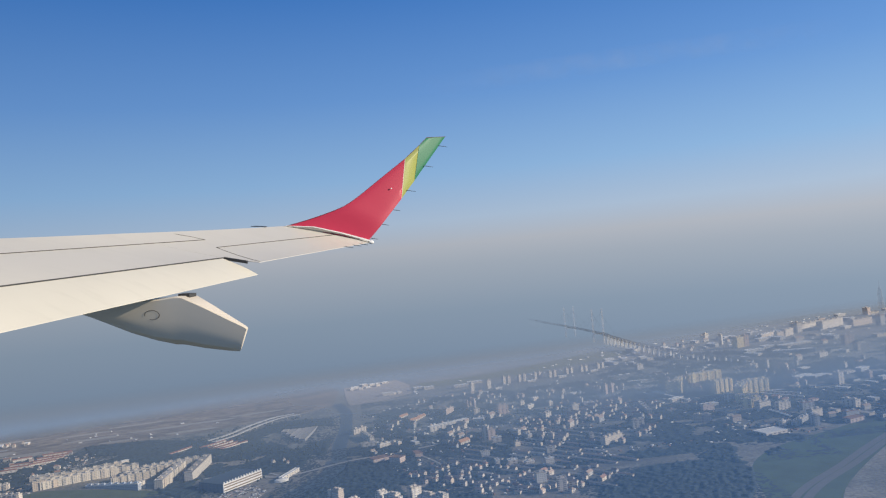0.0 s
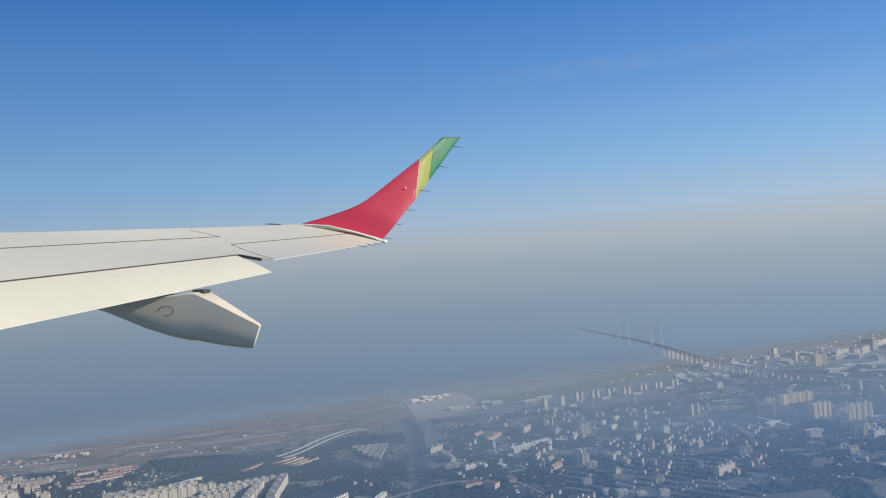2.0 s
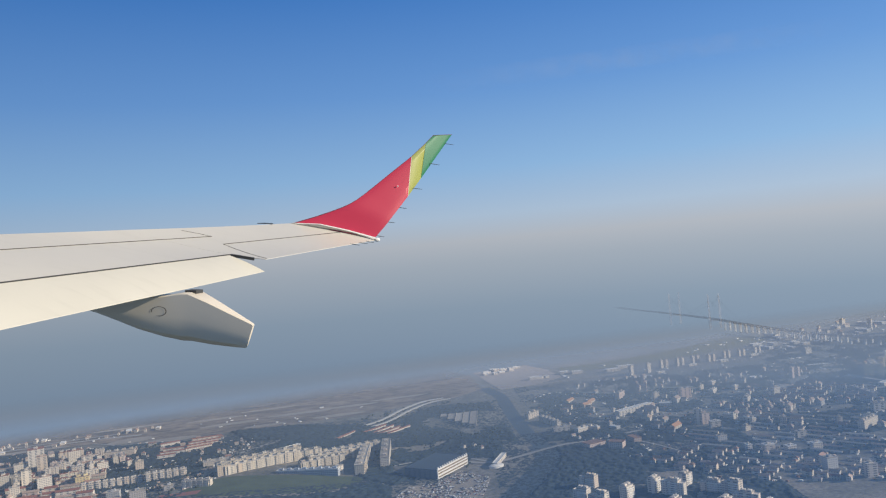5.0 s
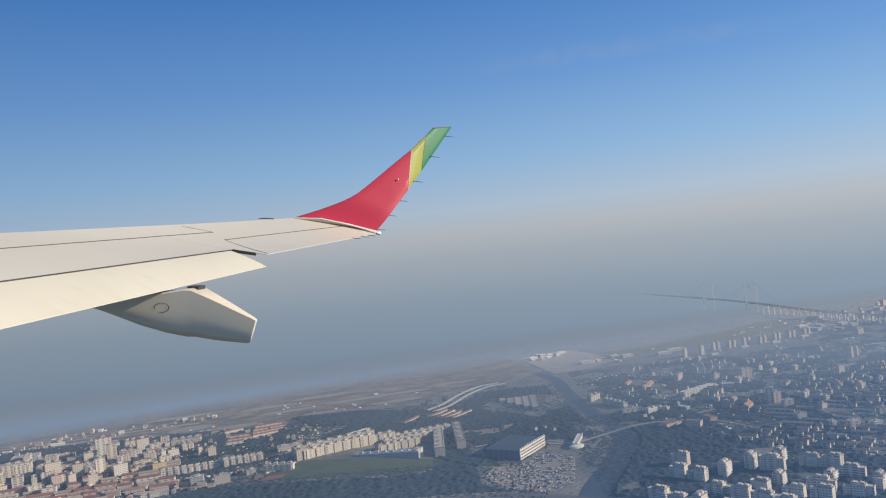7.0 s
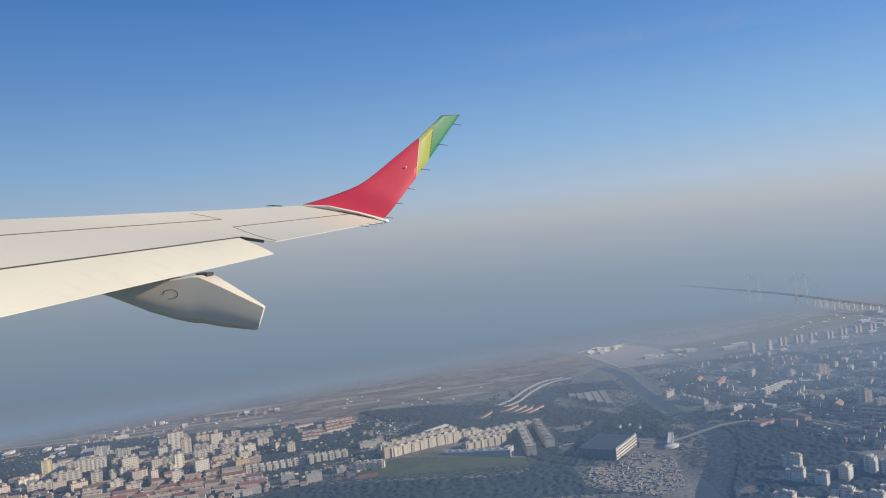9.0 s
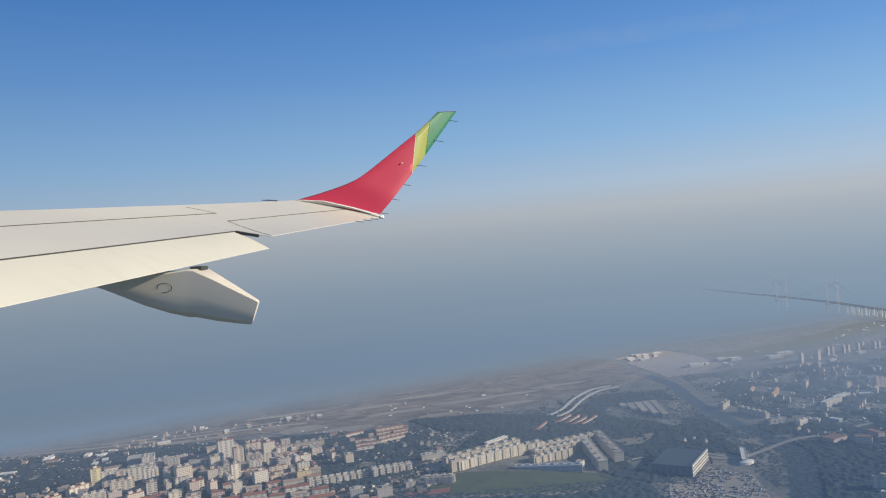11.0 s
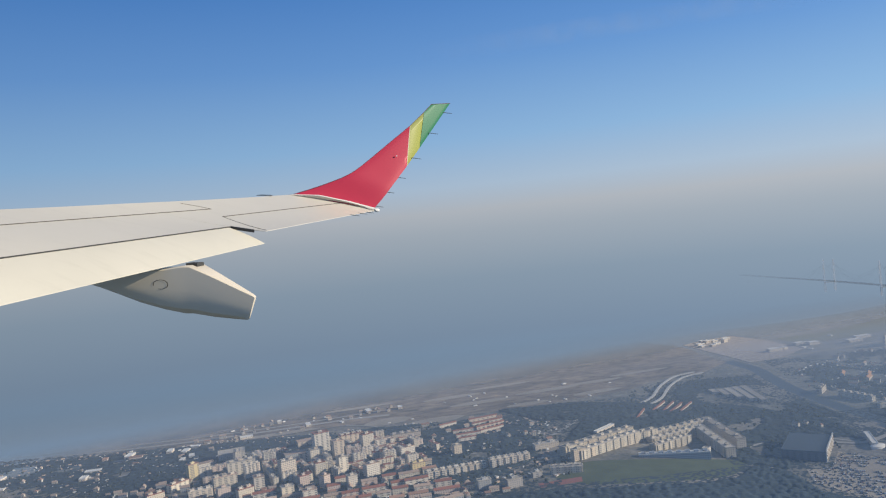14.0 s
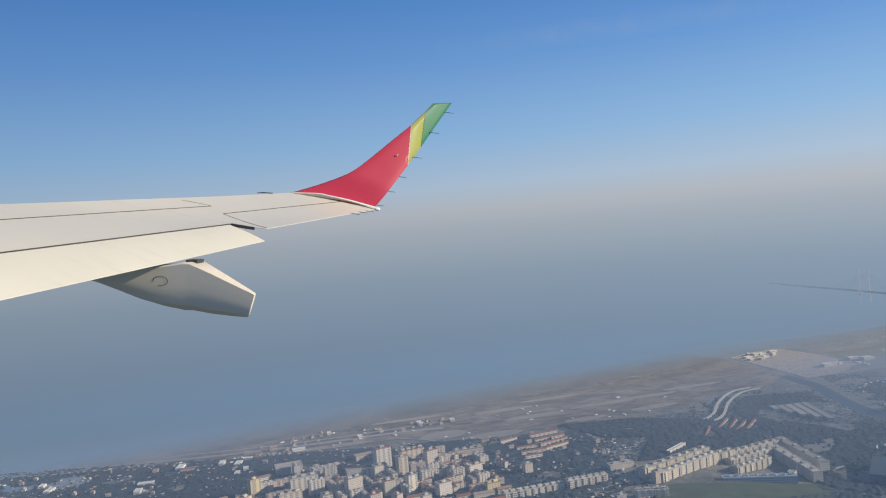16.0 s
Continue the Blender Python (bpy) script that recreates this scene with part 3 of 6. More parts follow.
# winglet: front and back edges, swept up and out
WL_LE = smooth_line([(-2.351, 12.60, 0.367), (-1.931, 12.75, 0.513), (-1.481, 12.90, 0.709), (-1.212, 13.05, 0.918), (-0.843, 13.25, 1.258), (-0.470, 13.45, 1.598)], 4)
WL_TE = smooth_line([(-1.044, 13.00, 0.159), (-0.900, 13.07, 0.340), (-0.775, 13.15, 0.515), (-0.515, 13.35, 0.893)], 4)
V = Vector
RY0, RY1 = V((-0.470, 13.45, 1.598)), V((-0.515, 13.35, 0.893))
YG0, YG1 = V((-0.225, 13.60, 1.862)), V((-0.300, 13.55, 1.228))
TIP0, TIP1 = V((-0.101, 13.70, 2.013)), V((0.233, 13.90, 2.063))


def blade(rows, thick=0.03):
    """Rows of (front, back) skinned with a rounded thickness that faces the cabin."""
    bm = bmesh.new()
    out = Vector((0.05, 1.0, 0.35)).normalized()
    rings = []
    for f, b in rows:
        n = 14
        near, far = [], []
        for i in range(n + 1):
            t = i / n
            p = lerp(f, b, t)
            h = thick * (1 - abs(2 * t - 1) ** 6) * 0.5
            near.append(p - out * h)
            far.append(p + out * h)
        rings.append(near + far[::-1][1:-1])
    loft(bm, rings)
    return bm


def resample(line, n):
    d = [0.0]
    for a, b in zip(line, line[1:]):
        d.append(d[-1] + (b - a).length)
    out = []
    for k in range(n):
        t = d[-1] * k / (n - 1)
        i = max(j for j in range(len(d) - 1) if d[j] <= t + 1e-9)
        out.append(lerp(line[i], line[i + 1], (t - d[i]) / max(1e-9, d[i + 1] - d[i])))
    return out


winglet_rows = list(zip(resample(WL_LE, 16), resample(WL_TE, 16)))
smooth(part("winglet_red_skin", blade(winglet_rows), W_RED, wing, "bright red lower skin of the winglet"), 60)
edge = (RY0 - YG0) * 0.03, (RY1 - YG1) * 0.03
smooth(part("winglet_cream_stripe", blade([(RY0, RY1), (RY0 - edge[0], RY1 - edge[1])], 0.032), W_FLAP, wing, "thin cream stripe"), 60)
smooth(part("winglet_yellow_band", blade([(RY0 - edge[0], RY1 - edge[1]), (YG0, YG1)]), W_YELLOW, wing, "yellow band across the winglet"), 60)
smooth(part("winglet_green_tip", blade([(YG0, YG1), (lerp(YG0, TIP0, 0.6), lerp(YG1, TIP1, 0.5)), (TIP0, lerp(YG1, TIP1, 0.9)), (lerp(TIP0, TIP1, 0.25), TIP1)], 0.04), W_GREEN, wing, "green tip of the winglet"), 60)
# dark strip painted as the leading edge's shade, round the tip, and a small marker lamp on the red skin
bm = bmesh.new()
line = resample(WL_LE, 18) + [YG0, TIP0, lerp(TIP0, TIP1, 0.25), TIP1]
loft(bm, [[p + V((0.005 * c, -0.010, 0.005 * d)) for c, d in ((1, 0), (0, 1), (-1, 0), (0, -1))] for p in line])
part("winglet_leading_edge", bm, W_EDGE_SHADE, wing, "dark strip painted as shade on the winglet's leading edge")
bm = bmesh.new()
bmesh.ops.create_icosphere(bm, subdivisions=2, radius=0.013)
rivet = part("winglet_marker", bm, W_WHITE, wing, "small pale fitting on the red skin")
rivet.location = V((-0.69, 13.245, 1.06))
bm = bmesh.new()
base = [V((-2.351, 12.60, 0.367)), V((-1.922, 12.70, 0.361)), V((-1.474, 12.85, 0.271)), V((-1.044, 13.0, 0.159)), V((-0.99, 13.02, 0.12))]
loft(bm, [[p + V((0, -0.05, h)), p + V((0, 0.03, h)), p + V((0, 0.03, -h)), p + V((0, -0.05, -h))] for p, h in zip(base, (0.004, 0.006, 0.009, 0.012, 0.012))])
part("winglet_root_strip", bm, W_WHITE, wing, "white strip under the winglet")
# the wing's skin sweeps up into the winglet's root
bm = bmesh.new()
rings = []
for i in range(13):
    t = i / 12
    a, b = on_tip(lerp(12.55, S2, min(1, t * 1.4)), t), resample(base[:4], 13)[i]
    rings.append([a + V((0, 0, 0.004)), lerp(a, b, 0.5) - V((0, 0.035, 0.004)), b + V((0, -0.045, -0.006)), b + V((0, 0.02, -0.03)), lerp(a, b, 0.5) - V((0, 0, 0.03)), a - V((0, 0, 0.02))])
loft(bm, rings)
smooth(part("winglet_root_fairing", bm, W_GREY, wing), 60)
bm = bmesh.new()
loft(bm, [[V((x, 13.0 + r * math.cos(k), 0.128 + r * math.sin(k))) for k in np.linspace(0, 2 * math.pi, 8, endpoint=False)] for x, r in ((-1.05, 0.012), (-1.035, 0.026), (-1.0, 0.034), (-0.972, 0.026), (-0.958, 0.010))])
smooth(part("tail_light", bm, W_WHITE, wing, "small white lamp at the wing tip"), 60)


def wick(p, length=0.15):
    bm = bmesh.new()
    p = V(p)
    loft(bm, [[p + V((x, r * c, r * s - x * 0.12)) for c, s in ((1, 0), (0, 1), (-1, 0), (0, -1))] for x, r in ((-0.03, 0.006), (length * 0.4, 0.0055), (length, 0.0035))])
    return part("static_wick", bm, W_WICK, wing)


for k in (0.15, 0.48, 0.87):
    wick(lerp(TIP1, RY1, k))
for k in (0.27, 0.62, 0.95):
    wick(lerp(RY1, V((-1.044, 13.0, 0.159)), k), 0.13)
for s in (12.1, 12.4, 12.65):
    wick(te_out(s), 0.12)

# flap track fairing: a long canoe under the flap, cut square at its end
bm = bmesh.new()
CANOE = [(-3.75, 0.05, -0.58, -0.64), (-3.45, 0.15, -0.54, -0.735), (-3.25, 0.20, -0.52, -0.815), (-3.05, 0.22, -0.56, -0.893), (-2.80, 0.23, -0.545, -0.968), (-2.60, 0.235, -0.508, -1.010),
         (-2.52, 0.235, -0.505, -1.010), (-2.30, 0.165, -0.60, -1.042), (-2.05, 0.10, -0.72, -1.058), (-1.89, 0.052, -0.795, -1.060), (-1.865, 0.044, -0.808, -1.055), (-1.85, 0.035, -0.820, -1.045)]
CANOE_SIDE = ((0.0, 0.03), (0.03, 0.0), (0.25, 0.006), (0.50, 0.016), (0.72, 0.038), (0.88, 0.09), (1.0, 0.30))


def canoe_inset(f):
    """How far a side stands in at the fraction f of the depth, against that depth."""
    for (f0, v0), (f1, v1) in zip(CANOE_SIDE, CANOE_SIDE[1:]):
        if f <= f1:
            return lerp(v0, v1, (f - f0) / (f1 - f0))
    return CANOE_SIDE[-1][1]


rings = []
for x, w, top, low in CANOE:
    y, h = 7.845 + w, top - low
    side = [(min(v * h, w * 0.93), top - f * h) for f, v in CANOE_SIDE]
    lean = 0.062 * max(0.0, (x + 2.30) / 0.45) ** 2      # the cut end leans forward towards the belly
    rings.append([V((x - lean * (top - z) / h, y - w + q, z)) for q, z in side] + [V((x - lean * (top - z) / h, y + w - q, z)) for q, z in reversed(side)])
loft(bm, rings)
fairing = smooth(part("flap_track_fairing", bm, W_FAIR, wing, "grey canoe-shaped flap track fairing"), 32)
bm = bmesh.new()


def on_canoe(x, z):
    return V((x, 7.845 + canoe_inset((-0.546 - z) / 0.402) * 0.402 - 0.003, z))


loft(bm, [[on_canoe(-2.81 + r * 0.078 * math.cos(a), -0.698 + r * 0.050 * math.sin(a)) for a in np.linspace(-1.9, 3.4, 24)] for r in (1.0, 0.90)], close=False)
part("access_panel_ring", bm, W_LINE, fairing, "oval outline of an access panel")
bm = bmesh.new()
add_box(bm, -2.535, 8.10, -0.532, 0.115, 0.24, 0.045)
part("fairing_slot", bm, W_DARK, wing, "dark slot above the fairing")

# ---- the town: building kinds ----
rng = random.Random(7)
WALLS = {"cream": M_CREAM, "white": M_WHITE, "sand": M_SANDWALL, "grey": M_GREY, "pink": M_PINK, "ochre": M_OCHRE, "blue-grey": M_BLUE, "dark": M_DARKWALL}


def block(x, y, rz, lx, ly, h, wall="cream", roof=M_FLAT, label="", z=0.0, heads=1, group="", balconies=False, bays=0, name="apartment_block"):
    """A flat-roofed block: walls, roof slab with parapet, stair heads; balcony slabs or projecting bays on its long sides."""
    if name == "apartment_block":
        name = "tower_block" if h > 2.6 else "low_block" if h < 1.3 else "apartment_block"
    bm = bmesh.new()
    add_box(bm, 0, 0, 0, lx, ly, h)
    ob = link_mesh(name, bm, WALLS[wall], matrix=pose(x, y, z, 0, 0, rz))
    tagged(ob, label or f"{wall} {'tall' if h > 2.6 else 'low' if h < 1.3 else 'mid-rise'} apartment block with a flat roof", "building", group)
    bm = bmesh.new()
    add_box(bm, 0, 0, h, lx + 0.08, ly + 0.08, 0.05)
    for sx, sy, wx, wy in ((0, 1, lx, 0.05), (0, -1, lx, 0.05), (1, 0, 0.05, ly), (-1, 0, 0.05, ly)):
        add_box(bm, sx * lx / 2, sy * ly / 2, h + 0.05, wx + 0.07, wy + 0.02, 0.06)
    part("roof", bm, roof, ob)
    if heads:
        bm = bmesh.new()
        add_box(bm, 0, 0, 0, min(0.7, lx * 0.35), min(0.6, ly * 0.5), 0.26, top=0.96)
        add_box(bm, min(0.2, lx * 0.1), 0.05, 0.26, 0.16, 0.16, 0.10)
        me = None
        for i in range(heads):
            if me is None:
                head = part("stair_head", bm, WALLS[wall], ob)
                me = head.data
            else:
                head = new("stair_head", me)
                head.parent = ob
            head.location = (lx * ((i + 0.5) / heads - 0.5), 0.05 * (i % 2), h + 0.05)
    if balconies:
        me = None
        for i in range(1, int(h / 0.30)):
            for side in (-1, 1):
                if me is None:
                    bm = bmesh.new()
                    add_box(bm, 0, 0, 0, lx * 0.86, 0.16, 0.10)
                    b = part("balcony", bm, M_LIGHTROOF, ob)
                    me = b.data
                else:
                    b = new("balcony", me)
                    b.parent = ob
                b.location = (0, side * (ly / 2 + 0.07), i * 0.30 - 0.04)
    if bays:
        bm = bmesh.new()
        add_box(bm, 0, 0, 0, lx / bays * 0.5, 0.16, h + 0.06)
        bay = part("bay", bm, WALLS[wall], ob)
        for i in range(bays):
            for side in (-1, 1):
                b = bay if i == 0 and side == -1 else new("bay", bay.data)
                b.parent = ob
                b.location = (lx * ((i + 0.5) / bays - 0.5), side * (ly / 2 + 0.05), 0)
    return ob


def gable_house(lx, ly, h, rise, wall, roof, label, name="house", hip=0.0):
    """A house with a pitched roof that overhangs its walls; hip draws the ridge in."""
    bm = bmesh.new()
    vs = add_box(bm, 0, 0, 0, lx, ly, h)
    if not hip:
        for s in (-1, 1):
            a, b = [v for v in vs[4:] if v.co.x * s > 0]
            t = bm.verts.new((s * lx / 2, 0, h + rise * 0.94))
            bm.faces.new((a, b, t))
        bmesh.ops.recalc_face_normals(bm, faces=bm.faces[:])
    ob = link_mesh(name, bm, wall)
    tagged(ob, label, "house")
    bm = bmesh.new()
    e, t = 0.06, 0.035
    r = lx / 2 + e - hip
    for s in (-1, 1):
        lo0, lo1 = V((-lx / 2 - e, s * (ly / 2 + e), h - 0.02)), V((lx / 2 + e, s * (ly / 2 + e), h - 0.02))
        up0, up1 = V((-r, 0, h + rise)), V((r, 0, h + rise))
        d = V((0, 0, t))
        loft(bm, [[lo0, lo1, lo1 + d, lo0 + d], [up0, up1, up1 + d, up0 + d]])
    if hip:
        for s in (-1, 1):
            p = [V((s * (lx / 2 + e), -ly / 2 - e, h)), V((s * (lx / 2 + e), ly / 2 + e, h)), V((s * r, 0, h + rise + t))]
            bm.faces.new([bm.verts.new(q) for q in p])
    part("roof", bm, roof, ob)
    bm = bmesh.new()
    add_box(bm, lx * 0.22, ly * 0.12, h + rise * 0.4, 0.09, 0.09, rise * 0.8)
    part("chimney", bm, wall, ob)
    return ob


def in_poly(x, y, poly):
    inside = False
    for (x0, y0), (x1, y1) in zip(poly, poly[1:] + poly[:1]):
        if (y0 > y) != (y1 > y) and x < (x1 - x0) * (y - y0) / (y1 - y0) + x0:
            inside = not inside
    return inside


TAKEN = []     # (x, y, radius) of what stands


def free(x, y, r):
    for p in RIVER:
        if abs(p.x - x) < 5 + r and abs(p.y - y) < 5 + r and (p.x - x) ** 2 + (p.y - y) ** 2 < (3.6 + r) ** 2:
            return False
    return all((a - x) ** 2 + (b - y) ** 2 > (q + r) ** 2 for a, b, q in TAKEN)


def take(ob, r):
    TAKEN.append((ob.location.x, ob.location.y, r))
    return ob


def slab(p0, p1, depth, h, wall, **more):
    """A long block whose near wall runs from p0 to p1."""
    p0, p1 = V((*p0, 0)), V((*p1, 0))
    d = p1 - p0
    back = V((-d.y, d.x, 0)).normalized()
    c = (p0 + p1) / 2 + back * depth / 2
    if "quarter" in more.get("label", ""):
        more.setdefault("roof", (M_FLAT, M_TILE, M_REDTILE, M_PALETILE)[int(abs(p0.x) * 10) % 4])
    ob = block(c.x, c.y, math.degrees(math.atan2(d.y, d.x)), d.length, depth, h, wall, **more)
    n = max(1, int(d.length / max(depth, 1.0)))
    for i in range(n):
        q = lerp(p0, p1, (i + 0.5) / n) + back * depth / 2
        TAKEN.append((q.x, q.y, depth * 0.75))
    return ob


# large estates and landmarks
# the cream estate round its court, above the lawn
slab((-85.4, 156.8), (-73.8, 163.9), 1.6, 1.82, "sand", label="long cream slab of flats with projecting bays", heads=9, bays=8)
slab((-87.4, 159.4), (-74.1, 167.0), 1.5, 1.90, "sand", label="cream slab of flats set close behind another", heads=8, bays=7)
slab((-86.4, 156.1), (-84.4, 157.1), 1.0, 1.82, "sand", label="cream end block of the long slab", heads=1)
slab((-73.5, 156.7), (-66.1, 159.5), 1.4, 1.52, "sand", label="cream slab of flats facing the lawn", heads=6, bays=6)
slab((-72.9, 160.7), (-63.5, 163.4), 1.4, 1.67, "sand", label="middle slab of flats in the cream court", heads=7, bays=7)
slab((-71.4, 164.6), (-60.8, 167.2), 1.3, 1.67, "sand", label="cream slab of flats at the back of the court", heads=7, bays=7)
slab((-75.6, 162.6), (-70.6, 164.2), 1.4, 1.75, "sand", label="cream slab of flats joining two longer ones", heads=3, bays=3)
slab((-63.5, 149.7), (-61.4, 163.5), 1.5, 1.90, "cream", label="tall cream slab end-on above the lawn", heads=5, bays=5)
slab((-59.8, 153.7), (-58.1, 167.9), 1.5, 1.82, "white", label="pale slab end-on beside the cream court", heads=4)
slab((-76.4, 154.3), (-66.6, 151.0), 1.1, 1.22, "blue-grey", label="blue-grey glazed block under a white parapet", heads=8, roof=M_LIGHTROOF)
slab((-66.6, 151.0), (-65.7, 151.7), 0.9, 1.44, "white", label="white end wall of the glazed block", heads=0)
slab((-91.5, 164.2), (-87.4, 165.4), 1.3, 0.91, "white", label="low white block beside a lane", heads=2)
slab((-80.0, 170.7), (-75.7, 174.2), 0.7, 0.61, "white", label="white sheltered walkway behind the slabs", heads=0, roof=M_LIGHTROOF, name="walkway")
# long low blocks under the high-rise quarter
slab((-109.7, 154.2), (-100.1, 157.1), 1.2, 1.15, "white", label="long white block of flats in a gentle line", heads=9, bays=9)
slab((-99.6, 157.0), (-93.1, 158.9), 1.2, 1.31, "white", label="white block of flats beside a longer one", heads=6, bays=6)
slab((-90.9, 150.8), (-86.1, 150.5), 1.1, 1.07, "white", label="white low block above a red sports court", heads=4, bays=5)
slab((-102.0, 147.0), (-100.1, 147.5), 1.2, 1.31, "grey", label="grey block with a white end wall", heads=1)
slab((-97.8, 146.1), (-95.6, 147.1), 1.2, 1.31, "grey", label="grey block with a white end wall", heads=1)
slab((-93.7, 150.1), (-92.2, 150.6), 1.0, 0.74, "grey", label="small grey block by the court", heads=1)
# the high-rise quarter
slab((-129.9, 174.6), (-127.5, 176.1), 1.8, 3.85, "white", label="tall white block of the dense high-rise quarter", heads=1)
slab((-125.9, 170.4), (-124.4, 171.3), 1.5, 3.20, "cream", label="tall cream block of the dense high-rise quarter", heads=1)
slab((-125.8, 178.7), (-121.8, 180.7), 1.4, 2.05, "cream", label="mid-rise cream block of the dense high-rise quarter", heads=4)
slab((-121.1, 173.3), (-119.3, 174.6), 1.4, 3.20, "cream", label="tall cream block of the dense high-rise quarter", heads=1)
slab((-116.4, 178.9), (-111.0, 180.4), 1.2, 1.31, "white", label="low white block of the dense high-rise quarter", heads=4)
slab((-148.0, 176.1), (-143.6, 177.8), 3.2, 1.31, "grey", label="low grey block of the dense high-rise quarter", heads=0)
slab((-143.6, 165.5), (-139.4, 167.5), 1.8, 2.38, "cream", label="tall cream block of the dense high-rise quarter", heads=3)
slab((-137.2, 157.0), (-135.7, 157.7), 1.6, 1.97, "white", label="mid-rise white block of the dense high-rise quarter", heads=1)
slab((-144.4, 159.5), (-141.2, 161.6), 1.4, 1.72, "cream", label="mid-rise cream block of the dense high-rise quarter", heads=3)
slab((-150.1, 164.8), (-148.8, 166.0), 1.2, 2.87, "ochre", label="tall ochre block of the dense high-rise quarter", heads=1)
slab((-133.7, 162.0), (-131.6, 163.6), 1.6, 2.71, "white", label="tall white block of the dense high-rise quarter", heads=2)
slab((-129.8, 156.6), (-128.5, 157.4), 1.3, 1.64, "pink", label="mid-rise pink block of the dense high-rise quarter", heads=1)
slab((-130.0, 169.5), (-128.0, 170.6), 1.4, 2.30, "cream", label="mid-rise cream block of the dense high-rise quarter", heads=1)
slab((-127.8, 160.3), (-126.3, 161.1), 1.4, 2.46, "cream", label="tall cream block of the dense high-rise quarter", heads=1)
slab((-125.6, 154.3), (-124.8, 155.2), 1.4, 2.05, "pink", label="mid-rise pink block of the dense high-rise quarter", heads=1)
slab((-124.0, 161.3), (-122.7, 162.2), 1.3, 2.79, "cream", label="tall cream block of the dense high-rise quarter", heads=1)
slab((-121.7, 153.3), (-120.4, 154.0), 1.3, 1.89, "white", label="mid-rise white block of the dense high-rise quarter", heads=1)
slab((-119.2, 157.8), (-117.3, 159.1), 1.5, 2.13, "white", label="mid-rise white block of the dense high-rise quarter", heads=1)
slab((-117.4, 167.7), (-115.9, 168.7), 1.2, 1.39, "white", label="mid-rise white block of the dense high-rise quarter", heads=1)
slab((-124.0, 171.6), (-121.5, 172.6), 1.3, 1.56, "pink", label="mid-rise pink block of the dense high-rise quarter", heads=2)
slab((-114.5, 157.0), (-112.3, 157.6), 1.2, 1.31, "cream", label="mid-rise cream block of the dense high-rise quarter", heads=2)
slab((-111.9, 156.9), (-109.9, 157.8), 1.1, 1.89, "ochre", label="mid-rise ochre block of the dense high-rise quarter", heads=2)
slab((-113.5, 169.0), (-111.9, 170.0), 0.9, 1.39, "white", label="mid-rise white block of the dense high-rise quarter", heads=1)
slab((-119.1, 168.3), (-117.5, 168.8), 1.0, 1.23, "grey", label="low grey block of the dense high-rise quarter", heads=1)
slab((-151.4, 159.4), (-149.7, 162.5), 1.3, 1.23, "cream", label="low cream block of the dense high-rise quarter", heads=2)
slab((-146.9, 154.1), (-143.7, 155.9), 1.3, 1.48, "white", label="mid-rise white block of the dense high-rise quarter", heads=3)
slab((-153.9, 155.1), (-151.9, 157.0), 1.2, 1.15, "cream", label="low cream block of the dense high-rise quarter", heads=2)
slab((-142.0, 153.3), (-140.4, 154.5), 1.2, 1.80, "pink", label="mid-rise pink block of the dense high-rise quarter", heads=1)
slab((-138.7, 152.9), (-136.8, 154.6), 1.2, 1.48, "cream", label="mid-rise cream block of the dense high-rise quarter", heads=2)
slab((-132.0, 152.8), (-130.3, 153.7), 1.2, 1.23, "cream", label="mid-rise cream block of the dense high-rise quarter", heads=1)
slab((-128.3, 150.2), (-126.3, 151.0), 1.2, 1.23, "white", label="mid-rise white block of the dense high-rise quarter", heads=1)
slab((-135.2, 173.3), (-131.9, 174.8), 1.6, 0.90, "grey", label="low grey block of the dense high-rise quarter", heads=0)
slab((-134.3, 181.5), (-131.2, 183.0), 1.6, 0.98, "white", label="low white block of the dense high-rise quarter", heads=0)
slab((-151.1, 172.7), (-148.6, 174.4), 1.2, 0.74, "white", label="low white block of the dense high-rise quarter", heads=0)
# rows of tiled terraces: centre, length, turn
TERRACES = [(-98.7, 189.7, 6.1, 23), (-98.1, 186.3, 6.4, 24), (-97.7, 183.6, 6.2, 31), (-97.6, 180.6, 5.2, 34), (-102.3, 181.4, 5.5, 18), (-102.2, 178.1, 4.7, 18), (-102.5, 175.3, 3.3, 18), (-105.8, 187.0, 3.9, 34), (-113.6, 182.5, 4.1, 26), (-113.3, 180.2, 4.0, 26), (-113.2, 177.6, 2.8, 26)]
SHEDS = [(-69.4, 180.3, 7.0, 53), (-63.6, 185.5, 5.8, 45), (-62.0, 184.1, 6.1, 47), (-60.7, 182.8, 5.7, 44), (-59.0, 182.1, 6.6, 45)]
HOUSE_ROWS = [((-136.5, 152.3), (-110.3, 161.8)), ((-135.1, 149.4), (-109.0, 157.9)), ((-133.9, 146.6), (-107.7, 154.2)), ((-132.7, 143.9), (-106.6, 150.7)), ((-131.6, 141.3), (-105.4, 147.4))]
for x, y, length, turn in TERRACES:
    ob = gable_house(length, 0.42, 0.62, 0.14, M_WHITE, M_REDTILE, "terrace of small houses with a red tiled roof", "terrace")
    tagged(ob, group="red-roofed terraces")
    ob.matrix_basis = pose(x, y, 0, 0, 0, turn)
    c, s = math.cos(radians(turn)), math.sin(radians(turn))
    TAKEN.extend((x + c * k * length, y + s * k * length, 0.8) for k in (-0.36, -0.12, 0.12, 0.36))
for x, y, length, turn in SHEDS:
    ob = gable_house(length * 1.35, 0.42, 0.5, 0.12, M_WHITE, M_REDTILE, "long low shed with a red roof and white wall", "shed")
    tagged(ob, group="striped sheds")
    ob.matrix_basis = pose(x, y, 0, 0, 0, turn)
    take(ob, 2.2)
